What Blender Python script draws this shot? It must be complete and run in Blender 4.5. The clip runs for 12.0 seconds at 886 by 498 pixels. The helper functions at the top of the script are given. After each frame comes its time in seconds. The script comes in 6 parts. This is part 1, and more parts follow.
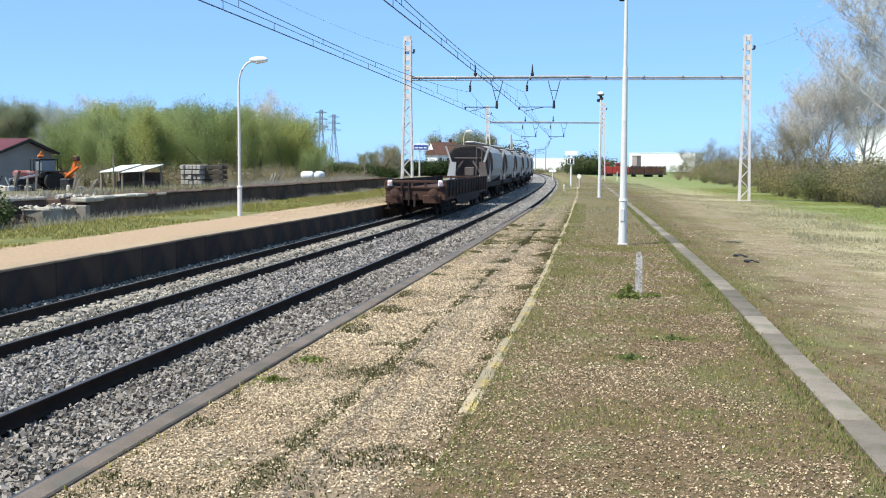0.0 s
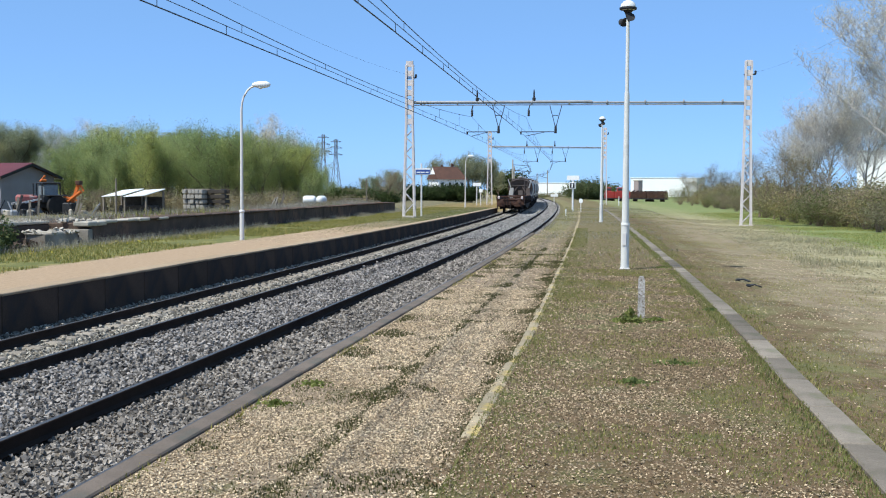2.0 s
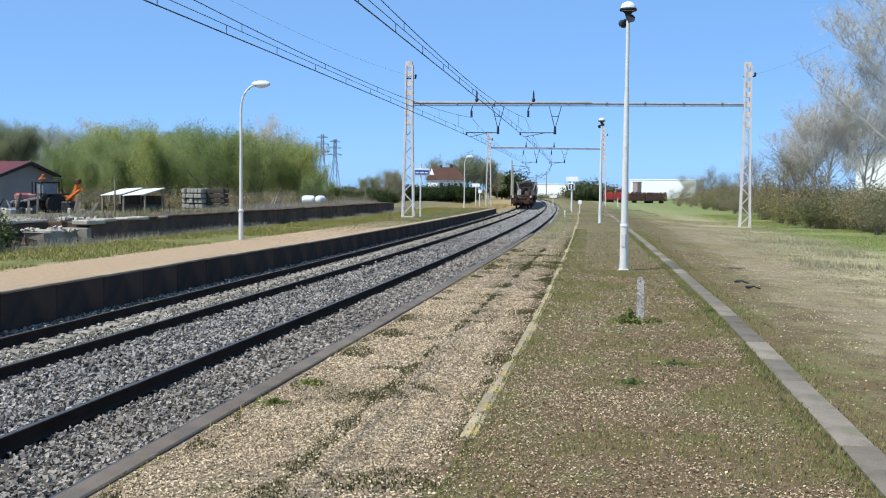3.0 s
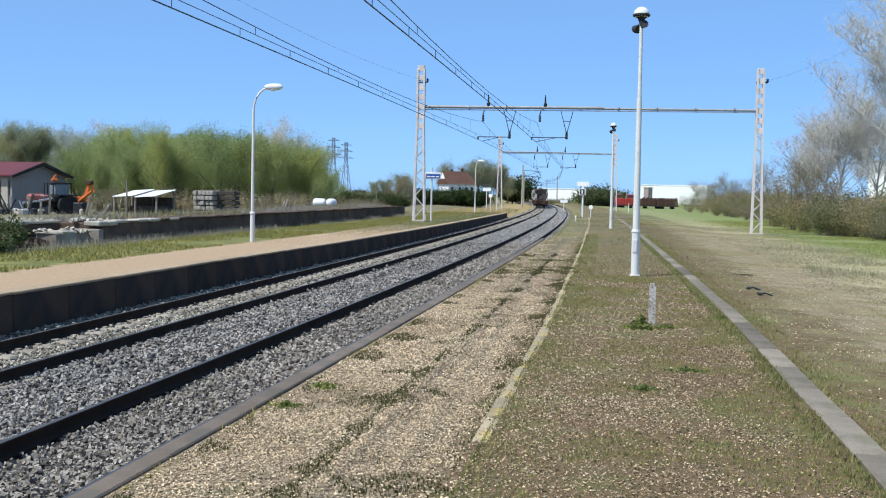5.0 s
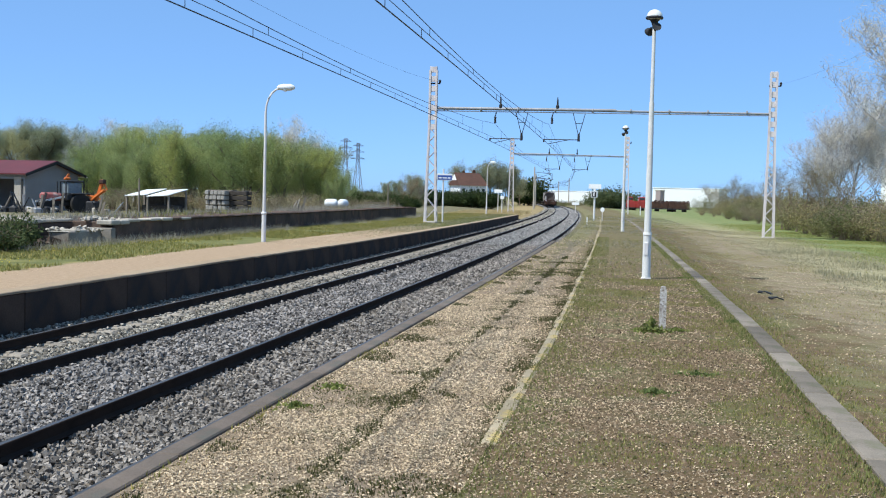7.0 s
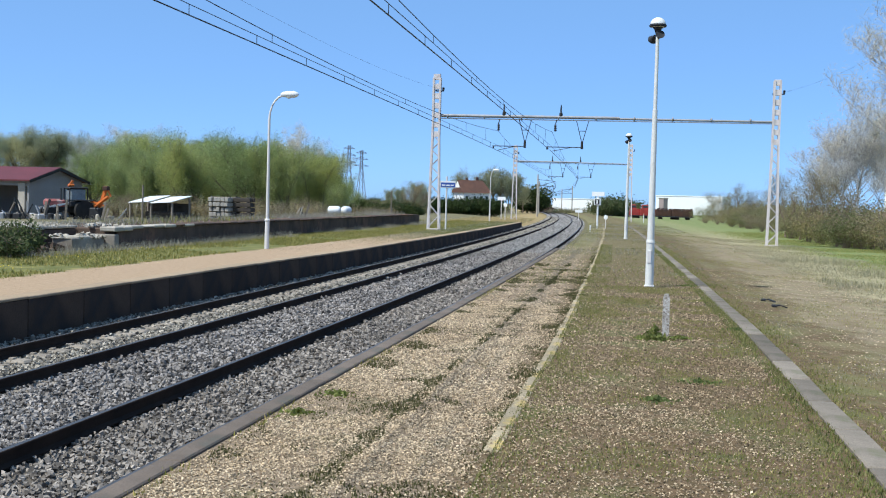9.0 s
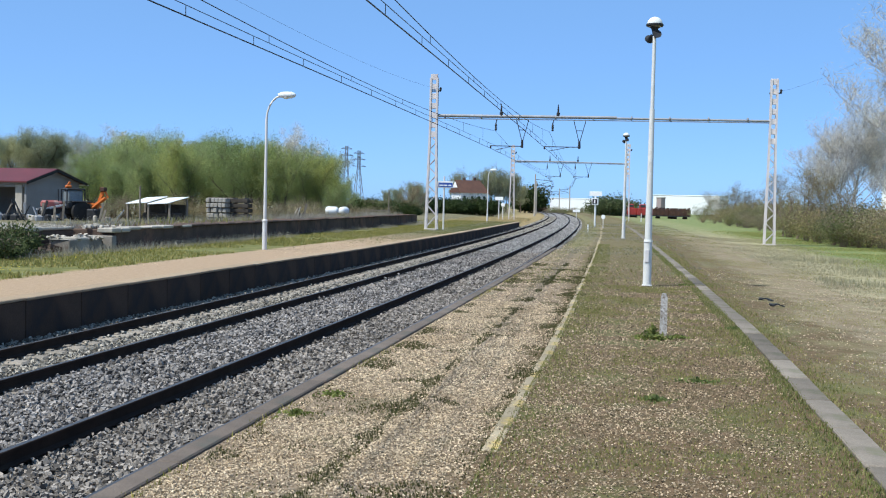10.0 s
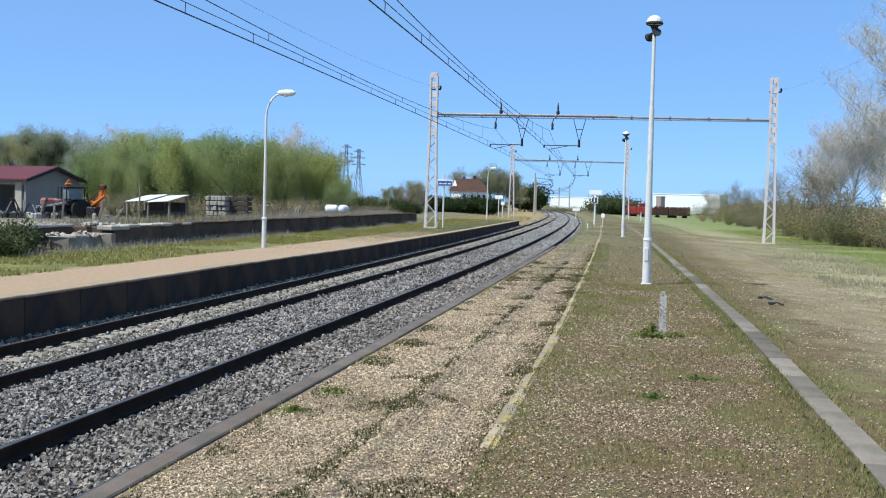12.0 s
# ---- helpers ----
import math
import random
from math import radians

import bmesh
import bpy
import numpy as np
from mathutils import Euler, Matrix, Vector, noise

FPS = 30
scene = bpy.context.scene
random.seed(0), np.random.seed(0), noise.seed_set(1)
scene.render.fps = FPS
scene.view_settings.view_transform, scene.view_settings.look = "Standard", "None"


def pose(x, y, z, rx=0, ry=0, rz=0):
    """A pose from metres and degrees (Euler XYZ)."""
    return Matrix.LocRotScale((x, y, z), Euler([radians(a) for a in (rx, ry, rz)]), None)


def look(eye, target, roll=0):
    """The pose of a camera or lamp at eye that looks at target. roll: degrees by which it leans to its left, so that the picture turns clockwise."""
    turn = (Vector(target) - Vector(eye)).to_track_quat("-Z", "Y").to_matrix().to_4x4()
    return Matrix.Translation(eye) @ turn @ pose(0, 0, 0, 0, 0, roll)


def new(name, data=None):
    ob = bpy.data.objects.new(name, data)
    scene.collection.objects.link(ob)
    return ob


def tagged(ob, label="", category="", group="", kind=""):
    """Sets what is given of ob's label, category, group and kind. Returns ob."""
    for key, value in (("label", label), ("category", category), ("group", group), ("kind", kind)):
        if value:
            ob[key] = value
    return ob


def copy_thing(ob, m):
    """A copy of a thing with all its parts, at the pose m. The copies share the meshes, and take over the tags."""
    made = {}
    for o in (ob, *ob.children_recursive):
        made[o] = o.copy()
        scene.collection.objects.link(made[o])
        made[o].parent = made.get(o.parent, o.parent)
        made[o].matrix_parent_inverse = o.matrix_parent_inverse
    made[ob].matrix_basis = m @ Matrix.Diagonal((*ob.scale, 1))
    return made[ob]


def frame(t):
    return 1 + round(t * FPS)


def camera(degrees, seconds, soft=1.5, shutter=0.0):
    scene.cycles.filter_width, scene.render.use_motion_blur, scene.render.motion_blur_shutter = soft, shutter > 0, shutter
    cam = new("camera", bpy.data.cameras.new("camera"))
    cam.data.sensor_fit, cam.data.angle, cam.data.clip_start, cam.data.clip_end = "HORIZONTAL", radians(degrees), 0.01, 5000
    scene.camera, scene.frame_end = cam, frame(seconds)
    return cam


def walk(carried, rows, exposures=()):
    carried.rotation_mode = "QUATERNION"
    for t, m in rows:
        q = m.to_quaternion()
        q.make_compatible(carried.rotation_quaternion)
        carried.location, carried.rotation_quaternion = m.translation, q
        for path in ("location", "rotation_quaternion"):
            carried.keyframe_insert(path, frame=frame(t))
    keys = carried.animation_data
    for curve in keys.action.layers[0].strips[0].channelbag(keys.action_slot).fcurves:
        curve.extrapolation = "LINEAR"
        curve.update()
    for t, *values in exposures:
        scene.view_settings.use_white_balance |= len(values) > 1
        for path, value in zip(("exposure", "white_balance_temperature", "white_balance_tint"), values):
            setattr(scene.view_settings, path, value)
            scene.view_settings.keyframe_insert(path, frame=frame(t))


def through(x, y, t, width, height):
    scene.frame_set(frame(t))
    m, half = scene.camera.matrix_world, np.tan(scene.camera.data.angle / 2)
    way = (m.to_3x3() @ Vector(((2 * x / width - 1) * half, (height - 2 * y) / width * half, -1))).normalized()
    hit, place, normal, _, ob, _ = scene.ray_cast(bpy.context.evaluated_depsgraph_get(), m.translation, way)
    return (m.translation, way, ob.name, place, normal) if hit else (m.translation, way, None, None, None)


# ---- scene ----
# ================= camera =================
cam = camera(42.0, 12.0, soft=1.1)
EYE = Vector((0.0, 0.0, 2.0))
# seconds, turn to the left, tilt, lean (degrees), drift to the right and up (metres)
TURNS = [
    (0, -1.110, -4.234, 0.253, 0.040, 0.011),
    (0.5, -2.085, -3.678, 0.095, 0.048, 0.010),
    (1, -1.860, -3.373, 0.136, 0.045, 0.003),
    (1.5, -1.625, -3.180, 0.086, 0.041, 0.005),
    (2, -1.019, -3.015, 0.286, 0.030, 0.003),
    (2.5, -1.114, -3.026, 0.486, 0.027, -0.002),
    (4.5, -0.738, -2.777, 0.952, -0.005, -0.007),
    (5, -0.581, -2.797, 1.023, -0.007, -0.002),
    (5.5, -0.450, -2.775, 1.095, -0.003, -0.003),
    (6, -0.320, -2.859, 0.896, 0.002, -0.001),
    (6.5, -0.220, -2.795, 1.091, 0.006, -0.005),
    (7, -0.023, -2.743, 1.431, -0.000, 0.000),
    (9, 0.143, -2.383, 1.547, 0.002, -0.003),
    (9.5, 0.134, -2.352, 1.598, 0.000, -0.001),
    (10, 0.031, -2.376, 1.360, 0.004, -0.002),
    (10.5, 0.047, -2.424, 1.191, 0.004, -0.007),
    (11, 0.141, -2.408, 1.468, 0.005, -0.011),
    (11.5, 0.107, -2.443, 1.468, 0.006, -0.010),
    (12, 0.015, -2.446, 1.458, 0.013, -0.016),
]


def aim(turn, tilt, lean, right, up):
    a, b = radians(turn), radians(tilt)
    eye = EYE + Vector((right, 0, up))
    return look(eye, eye + Vector((-math.sin(a) * math.cos(b), math.cos(a) * math.cos(b), math.sin(b))), lean)


walk(cam, [(t, aim(*how)) for t, *how in TURNS],
     [(0.0, 0.70, 5950, 7), (0.7, 0.51, 5900, 7), (1.5, 0.41, 5800, 7), (5.0, 0.38, 5700, 7), (12.0, 0.37, 5650, 7)])

# ================= light =================
SUN_DIR = Vector((0.47, 0.32, -0.88))
sun_data = bpy.data.lights.new("sun", "SUN")
sun_data.energy, sun_data.angle, sun_data.color = 4.5, radians(0.9), (1.0, 0.92, 0.77)
sun = new("sun", sun_data)
sun.matrix_world = Matrix.Translation((-30, 0, 60)) @ SUN_DIR.to_track_quat("-Z", "Y").to_matrix().to_4x4()
world = bpy.data.worlds.new("sky")
scene.world = world
world.use_nodes = True
wn = world.node_tree.nodes
sky = wn.new("ShaderNodeTexSky")
sky.sky_type, sky.sun_disc = "NISHITA", False
sky.sun_elevation, sky.sun_rotation = radians(57), radians(-124)
sky.altitude, sky.air_density, sky.dust_density, sky.ozone_density = 0, 0.36, 0.45, 5.2
wn["Background"].inputs["Strength"].default_value = 0.15
# a clear, even spring sky: the horizon is hardly paler than the height
even = wn.new("ShaderNodeMix")
even.data_type = "RGBA"
even.inputs[0].default_value, even.inputs[7].default_value = 0.55, (1.68, 2.92, 4.62, 1)
world.node_tree.links.new(sky.outputs[0], even.inputs[6])
world.node_tree.links.new(even.outputs[2], wn["Background"].inputs["Color"])


# ================= materials =================
def nodes_of(name, rough=0.85, metal=0.0):
    m = bpy.data.materials.new(name)
    m.use_nodes = True
    t = m.node_tree
    b = t.nodes["Principled BSDF"]
    b.inputs["Roughness"].default_value, b.inputs["Metallic"].default_value = rough, metal
    b.inputs["Specular IOR Level"].default_value = 0.12 if rough >= 0.85 else 0.3
    return m, t, b


def node(t, kind, **kw):
    n = t.nodes.new(kind)
    for k, v in kw.items():
        n.inputs[k.replace("_", " ")].default_value = v
    return n


def noise_tex(t, co, scale, detail=5.0, rough=0.6):
    n = node(t, "ShaderNodeTexNoise", Scale=scale, Detail=detail, Roughness=rough)
    t.links.new(co, n.inputs["Vector"])
    return n.outputs["Fac"]


def ramp(t, fac, stops, interp="LINEAR"):
    r = t.nodes.new("ShaderNodeValToRGB")
    r.color_ramp.interpolation = interp
    e = r.color_ramp.elements
    while len(e) < len(stops):
        e.new(0.5)
    for el, (p, c) in zip(e, stops):
        el.position, el.color = p, (*c, 1)
    t.links.new(fac, r.inputs["Fac"])
    return r.outputs["Color"]


def blend(t, fac, a, b, mode="MIX"):
    m = t.nodes.new("ShaderNodeMix")
    m.data_type, m.blend_type = "RGBA", mode
    for socket, value in ((m.inputs[0], fac), (m.inputs[6], a), (m.inputs[7], b)):
        if isinstance(value, (int, float)):
            socket.default_value = value
        elif isinstance(value, tuple):
            socket.default_value = (*value, 1)
        else:
            t.links.new(value, socket)
    return m.outputs[2]


def calc(t, op, a, b=0.0, clamp=False):
    m = t.nodes.new("ShaderNodeMath")
    m.operation, m.use_clamp = op, clamp
    for socket, value in zip(m.inputs, (a, b)):
        if isinstance(value, (int, float)):
            socket.default_value = value
        else:
            t.links.new(value, socket)
    return m.outputs[0]


def span(t, v, a, b):
    """0 below a, 1 above b, smooth between."""
    m = t.nodes.new("ShaderNodeMapRange")
    m.interpolation_type = "SMOOTHSTEP"
    m.inputs["From Min"].default_value, m.inputs["From Max"].default_value = a, b
    t.links.new(v, m.inputs["Value"])
    return m.outputs[0]


def bump(t, b, height, strength, dist):
    n = node(t, "ShaderNodeBump", Strength=strength, Distance=dist)
    t.links.new(height, n.inputs["Height"])
    t.links.new(n.outputs["Normal"], b.inputs["Normal"])


def plain(name, a, b=None, scale=3.0, fine=40.0, rough=0.8, metal=0.0, relief=0.3, dist=0.01, vary=0.0, island=False, stain=None):
    """Two-scale mottled surface between colours a and b; vary: brightness change from object to object or piece to piece."""
    b = b or tuple(c * 0.7 for c in a)
    m, t, bs = nodes_of(name, rough, metal)
    co = t.nodes.new("ShaderNodeTexCoord").outputs["Object"]
    big, small = noise_tex(t, co, scale), noise_tex(t, co, fine, 3.0)
    col = ramp(t, big, [(0.32, a), (0.68, b)])
    col = blend(t, 0.55, col, ramp(t, small, [(0.25, (0.45,) * 3), (0.75, (1.0,) * 3)]), "MULTIPLY")
    if stain:
        col = blend(t, span(t, noise_tex(t, co, scale * 0.6, 8.0, 0.7), 0.52, 0.66), col, stain)
    if vary:
        if island:
            rnd = t.nodes.new("ShaderNodeNewGeometry").outputs["Random Per Island"]
        else:
            rnd = t.nodes.new("ShaderNodeObjectInfo").outputs["Random"]
        col = blend(t, 1.0, col, ramp(t, rnd, [(0, (1 - vary,) * 3), (1, (1 + vary * 0.6,) * 3)]), "MULTIPLY")
    t.links.new(col, bs.inputs["Base Color"])
    if relief:
        bump(t, bs, small, relief, dist)
    return m


def leafy(name, a, b, c, through=0.25):
    m, t, bs = nodes_of(name, 0.9)
    rnd = t.nodes.new("ShaderNodeNewGeometry").outputs["Random Per Island"]
    ob = t.nodes.new("ShaderNodeObjectInfo").outputs["Random"]
    col = ramp(t, rnd, [(0, a), (0.5, b), (1, c)])
    col = blend(t, 1.0, col, ramp(t, ob, [(0, (0.78, 0.84, 0.8)), (0.5, (1, 1, 1)), (1, (1.22, 1.12, 0.88))]), "MULTIPLY")
    t.links.new(col, bs.inputs["Base Color"])
    tr = t.nodes.new("ShaderNodeBsdfTranslucent")
    t.links.new(col, tr.inputs["Color"])
    mix = t.nodes.new("ShaderNodeMixShader")
    mix.inputs[0].default_value = through
    t.links.new(bs.outputs[0], mix.inputs[1])
    t.links.new(tr.outputs[0], mix.inputs[2])
    t.links.new(mix.outputs[0], t.nodes["Material Output"].inputs["Surface"])
    return m


def uv_of(t):
    """Metres along the line and across it, as separate values, and the joined vector."""
    uv = t.nodes.new("ShaderNodeUVMap").outputs["UV"]
    sep = t.nodes.new("ShaderNodeSeparateXYZ")
    t.links.new(uv, sep.inputs[0])
    return sep.outputs[0], sep.outputs[1], uv


def ground_right():
    """Platform, verge, dirt track and meadow, told apart by the distance across the line."""
    m, t, bs = nodes_of("right_ground", 0.95)
    s, o, uv = uv_of(t)
    n1, n2, n3, n4 = (noise_tex(t, uv, k, 6.0, 0.65) for k in (0.35, 1.4, 7.0, 45.0))
    # the gravel narrows towards the far end
    lean = calc(t, "MULTIPLY", calc(t, "MULTIPLY", calc(t, "SUBTRACT", s, 9.0), 1 / 37, True), 0.55)
    oo = calc(t, "ADD", calc(t, "ADD", o, lean), calc(t, "MULTIPLY", calc(t, "SUBTRACT", n2, 0.5), 0.8))
    of = calc(t, "ADD", o, calc(t, "ADD", calc(t, "MULTIPLY", calc(t, "SUBTRACT", n1, 0.5), 7.0), calc(t, "MULTIPLY", calc(t, "SUBTRACT", n2, 0.5), 2.5)))
    moss = ramp(t, n3, [(0.3, (0.09, 0.08, 0.03)), (0.5, (0.155, 0.105, 0.055)), (0.7, (0.23, 0.15, 0.088))])
    # gravel ground darkened to paint in the shade between the pebbles
    gravel = ramp(t, n3, [(0.3, (0.21, 0.155, 0.10)), (0.7, (0.36, 0.27, 0.18))])
    col = blend(t, span(t, oo, 4.1, 4.6), gravel, moss)
    # weeds in the gravel, and the overhead wires' shadow painted as a dark mossy line
    weeds = span(t, n2, 0.54, 0.66)
    col = blend(t, calc(t, "MULTIPLY", weeds, 0.6), col, (0.13, 0.13, 0.05))
    line = calc(t, "SUBTRACT", 1.0, span(t, calc(t, "ABSOLUTE", calc(t, "SUBTRACT", oo, 3.5)), 0.03, 0.16))
    col = blend(t, calc(t, "MULTIPLY", line, 0.7), col, (0.12, 0.10, 0.05))
    grass = ramp(t, n2, [(0.3, (0.16, 0.21, 0.07)), (0.55, (0.24, 0.265, 0.10)), (0.75, (0.38, 0.345, 0.175))])
    dirt = ramp(t, n2, [(0.3, (0.22, 0.165, 0.095)), (0.7, (0.36, 0.285, 0.185))])
    col = blend(t, calc(t, "MULTIPLY", span(t, noise_tex(t, uv, 0.8, 7.0, 0.7), 0.5, 0.64), calc(t, "MULTIPLY", span(t, oo, 4.3, 4.7), 0.7)), col, (0.14, 0.145, 0.05))
    od = calc(t, "ADD", o, calc(t, "ADD", calc(t, "MULTIPLY", calc(t, "SUBTRACT", n1, 0.5), 2.4), calc(t, "MULTIPLY", calc(t, "SUBTRACT", n2, 0.5), 1.6)))
    col = blend(t, span(t, od, 8.5, 9.7), col, dirt)
    col = blend(t, calc(t, "MULTIPLY", span(t, noise_tex(t, uv, 0.9, 9.0, 0.78), 0.45, 0.58), calc(t, "MULTIPLY", span(t, o, 7.6, 8.2), 0.45)), col, (0.25, 0.225, 0.10))
    col = blend(t, span(t, of, 10.6, 13.0), col, ramp(t, n2, [(0.35, (0.29, 0.255, 0.12)), (0.65, (0.49, 0.42, 0.26))]))
    col = blend(t, span(t, of, 14.0, 17.0), col, grass)
    far = span(t, s, 70.0, 130.0)
    col = blend(t, calc(t, "MULTIPLY", far, calc(t, "MULTIPLY", span(t, of, 6.5, 9.5), 0.7)), col, grass)
    col = blend(t, calc(t, "MULTIPLY", span(t, s, 34.0, 66.0), calc(t, "SUBTRACT", 1.0, span(t, oo, 4.0, 4.6))), col, ramp(t, n2, [(0.3, (0.15, 0.15, 0.055)), (0.7, (0.29, 0.235, 0.13))]))
    col = blend(t, calc(t, "MULTIPLY", span(t, s, 20.0, 60.0), calc(t, "MULTIPLY", span(t, oo, 4.2, 4.7), calc(t, "MULTIPLY", calc(t, "SUBTRACT", 1.0, span(t, oo, 7.4, 8.0)), 0.65))), col, (0.20, 0.168, 0.082))
    stones = node(t, "ShaderNodeTexVoronoi", Scale=42.0)
    t.links.new(uv, stones.inputs["Vector"])
    spots = calc(t, "MULTIPLY", calc(t, "SUBTRACT", 1.0, span(t, stones.outputs["Distance"], 0.12, 0.3)), span(t, n2, 0.36, 0.5))
    near = calc(t, "SUBTRACT", 1.0, span(t, of, 11.5, 13.0))
    col = blend(t, calc(t, "MULTIPLY", calc(t, "MULTIPLY", spots, near), 0.55), col, (0.52, 0.44, 0.33))
    col = blend(t, 0.6, col, ramp(t, n4, [(0.25, (0.4,) * 3), (0.75, (1.05,) * 3)]), "MULTIPLY")
    t.links.new(col, bs.inputs["Base Color"])
    bump(t, bs, calc(t, "ADD", n4, calc(t, "MULTIPLY", n3, 2.0)), 0.5, 0.03)
    return m


def ground_left():
    """Sandy path, grass strip and yard on the other side."""
    m, t, bs = nodes_of("left_ground", 0.95)
    s, o, uv = uv_of(t)
    n1, n2, n3, n4 = (noise_tex(t, uv, k, 6.0, 0.65) for k in (0.3, 1.3, 8.0, 45.0))
    oo = calc(t, "ADD", o, calc(t, "MULTIPLY", calc(t, "SUBTRACT", n2, 0.5), 0.9))
    sand = ramp(t, n3, [(0.3, (0.36, 0.25, 0.15)), (0.7, (0.50, 0.36, 0.235))])
    grass = ramp(t, n2, [(0.3, (0.11, 0.125, 0.04)), (0.52, (0.19, 0.185, 0.065)), (0.7, (0.30, 0.26, 0.09))])
    yard = ramp(t, n2, [(0.3, (0.12, 0.12, 0.05)), (0.6, (0.24, 0.20, 0.12)), (0.75, (0.3, 0.26, 0.18))])
    path = calc(t, "MULTIPLY", span(t, oo, -7.5, -7.1), calc(t, "SUBTRACT", 1.0, span(t, calc(t, "ADD", s, calc(t, "MULTIPLY", calc(t, "SUBTRACT", n1, 0.5), 30.0)), 50.0, 80.0)))
    col = blend(t, path, grass, sand)
    col = blend(t, calc(t, "SUBTRACT", 1.0, span(t, oo, -13.0, -12.0)), col, yard)
    dry = calc(t, "MULTIPLY", span(t, s, 100.0, 125.0), span(t, oo, -14.0, -9.0))
    col = blend(t, dry, col, (0.36, 0.27, 0.13))
    col = blend(t, 0.55, col, ramp(t, n4, [(0.25, (0.45,) * 3), (0.75, (1.05,) * 3)]), "MULTIPLY")
    t.links.new(col, bs.inputs["Base Color"])
    bump(t, bs, calc(t, "ADD", n4, calc(t, "MULTIPLY", n3, 2.0)), 0.5, 0.03)
    return m


MAT_RIGHT, MAT_LEFT = ground_right(), ground_left()
MAT_FAR = plain("far_fields", (0.13, 0.15, 0.05), (0.22, 0.2, 0.09), 0.01, 0.2, 0.95, relief=0)
def bed_material():
    """Grit darkened near with the shade between loose stones; further on it is paler."""
    m, t, bs = nodes_of("ballast_dust_and_shade", 0.95)
    s, o, uv = uv_of(t)
    n1, n2 = noise_tex(t, uv, 2.5), noise_tex(t, uv, 30.0, 3.0)
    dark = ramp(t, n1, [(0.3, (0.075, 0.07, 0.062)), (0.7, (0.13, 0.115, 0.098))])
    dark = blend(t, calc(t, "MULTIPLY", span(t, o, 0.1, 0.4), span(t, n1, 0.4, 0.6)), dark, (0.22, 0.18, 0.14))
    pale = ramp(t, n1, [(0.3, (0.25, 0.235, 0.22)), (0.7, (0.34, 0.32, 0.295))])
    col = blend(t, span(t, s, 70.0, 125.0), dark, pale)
    col = blend(t, calc(t, "MULTIPLY", span(t, s, 58.0, 70.0), span(t, o, 1.65, 1.95)), col, (0.17, 0.15, 0.08))
    col = blend(t, 0.5, col, ramp(t, n2, [(0.25, (0.5,) * 3), (0.75, (1.0,) * 3)]), "MULTIPLY")
    t.links.new(col, bs.inputs["Base Color"])
    bump(t, bs, n2, 0.8, 0.03)
    return m


MAT_BED = bed_material()
MAT_STONE = plain("ballast_stone", (0.25, 0.228, 0.212), (0.36, 0.32, 0.285), 0.5, 30, 0.85, relief=0.2, vary=0.8, island=True)
MAT_STONE_FAR = plain("pale_ballast_stone", (0.33, 0.31, 0.29), (0.43, 0.40, 0.37), 0.5, 30, 0.85, relief=0.2, vary=0.6, island=True)
MAT_STONE_DUSTY = plain("dusty_ballast_stone", (0.27, 0.238, 0.208), (0.40, 0.35, 0.30), 0.5, 30, 0.9, relief=0.2, vary=0.7, island=True)
MAT_STONE_TAN = plain("tan_ballast_stone", (0.31, 0.275, 0.225), (0.42, 0.375, 0.31), 0.5, 30, 0.9, relief=0.2, vary=0.75, island=True)
MAT_PEBBLE = plain("gravel_pebble", (0.54, 0.41, 0.26), (0.69, 0.545, 0.365), 0.5, 50, 0.9, relief=0.1, vary=0.66, island=True)
MAT_DULLPEBBLE = plain("dull_pebble", (0.34, 0.25, 0.15), (0.56, 0.43, 0.28), 0.5, 50, 0.9, relief=0.1, vary=0.9, island=True)
MAT_RAIL = plain("rail_steel", (0.045, 0.030, 0.022), (0.028, 0.019, 0.015), 2, 60, 0.95, 0.0, 0.2)
MAT_HEAD = plain("rail_head", (0.16, 0.145, 0.135), (0.12, 0.11, 0.10), 2, 80, 0.5, 0.7, 0.05)
MAT_SLEEPER = plain("sleeper_concrete", (0.36, 0.31, 0.25), (0.28, 0.24, 0.2), 3, 60, 0.9, vary=0.25)
MAT_KERB = plain("kerb_concrete", (0.215, 0.17, 0.135), (0.14, 0.112, 0.09), 2.0, 70, 0.9, relief=0.5, vary=0.15, stain=(0.12, 0.11, 0.09))
MAT_SLAB = plain("slab_concrete", (0.28, 0.235, 0.185), (0.19, 0.16, 0.125), 2.5, 60, 0.9, relief=0.5, vary=0.4, stain=(0.15, 0.14, 0.09))
MAT_YELLOW = plain("worn_yellow_edge", (0.44, 0.36, 0.24), (0.30, 0.25, 0.16), 2.2, 60, 0.9, relief=0.5, vary=0.25, stain=(0.46, 0.34, 0.12))
# concrete darkened so that the wall's shade sits in the colour
MAT_WALL = plain("shaded_wall_concrete", (0.105, 0.066, 0.045), (0.055, 0.036, 0.026), 0.8, 30, 0.9, relief=0.5, vary=0.15, stain=(0.035, 0.03, 0.028))
MAT_COPING = plain("coping_concrete", (0.46, 0.335, 0.215), (0.36, 0.27, 0.18), 2, 50, 0.9, vary=0.1)
# brown masonry, darkened to carry the shade of its track-facing side
MAT_DOCK = plain("dock_masonry", (0.15, 0.105, 0.08), (0.07, 0.052, 0.043), 0.9, 20, 0.95, relief=0.6, stain=(0.17, 0.10, 0.07))
MAT_PALE = plain("pale_concrete", (0.55, 0.49, 0.41), (0.40, 0.36, 0.295), 1.5, 40, 0.9, stain=(0.34, 0.31, 0.26))
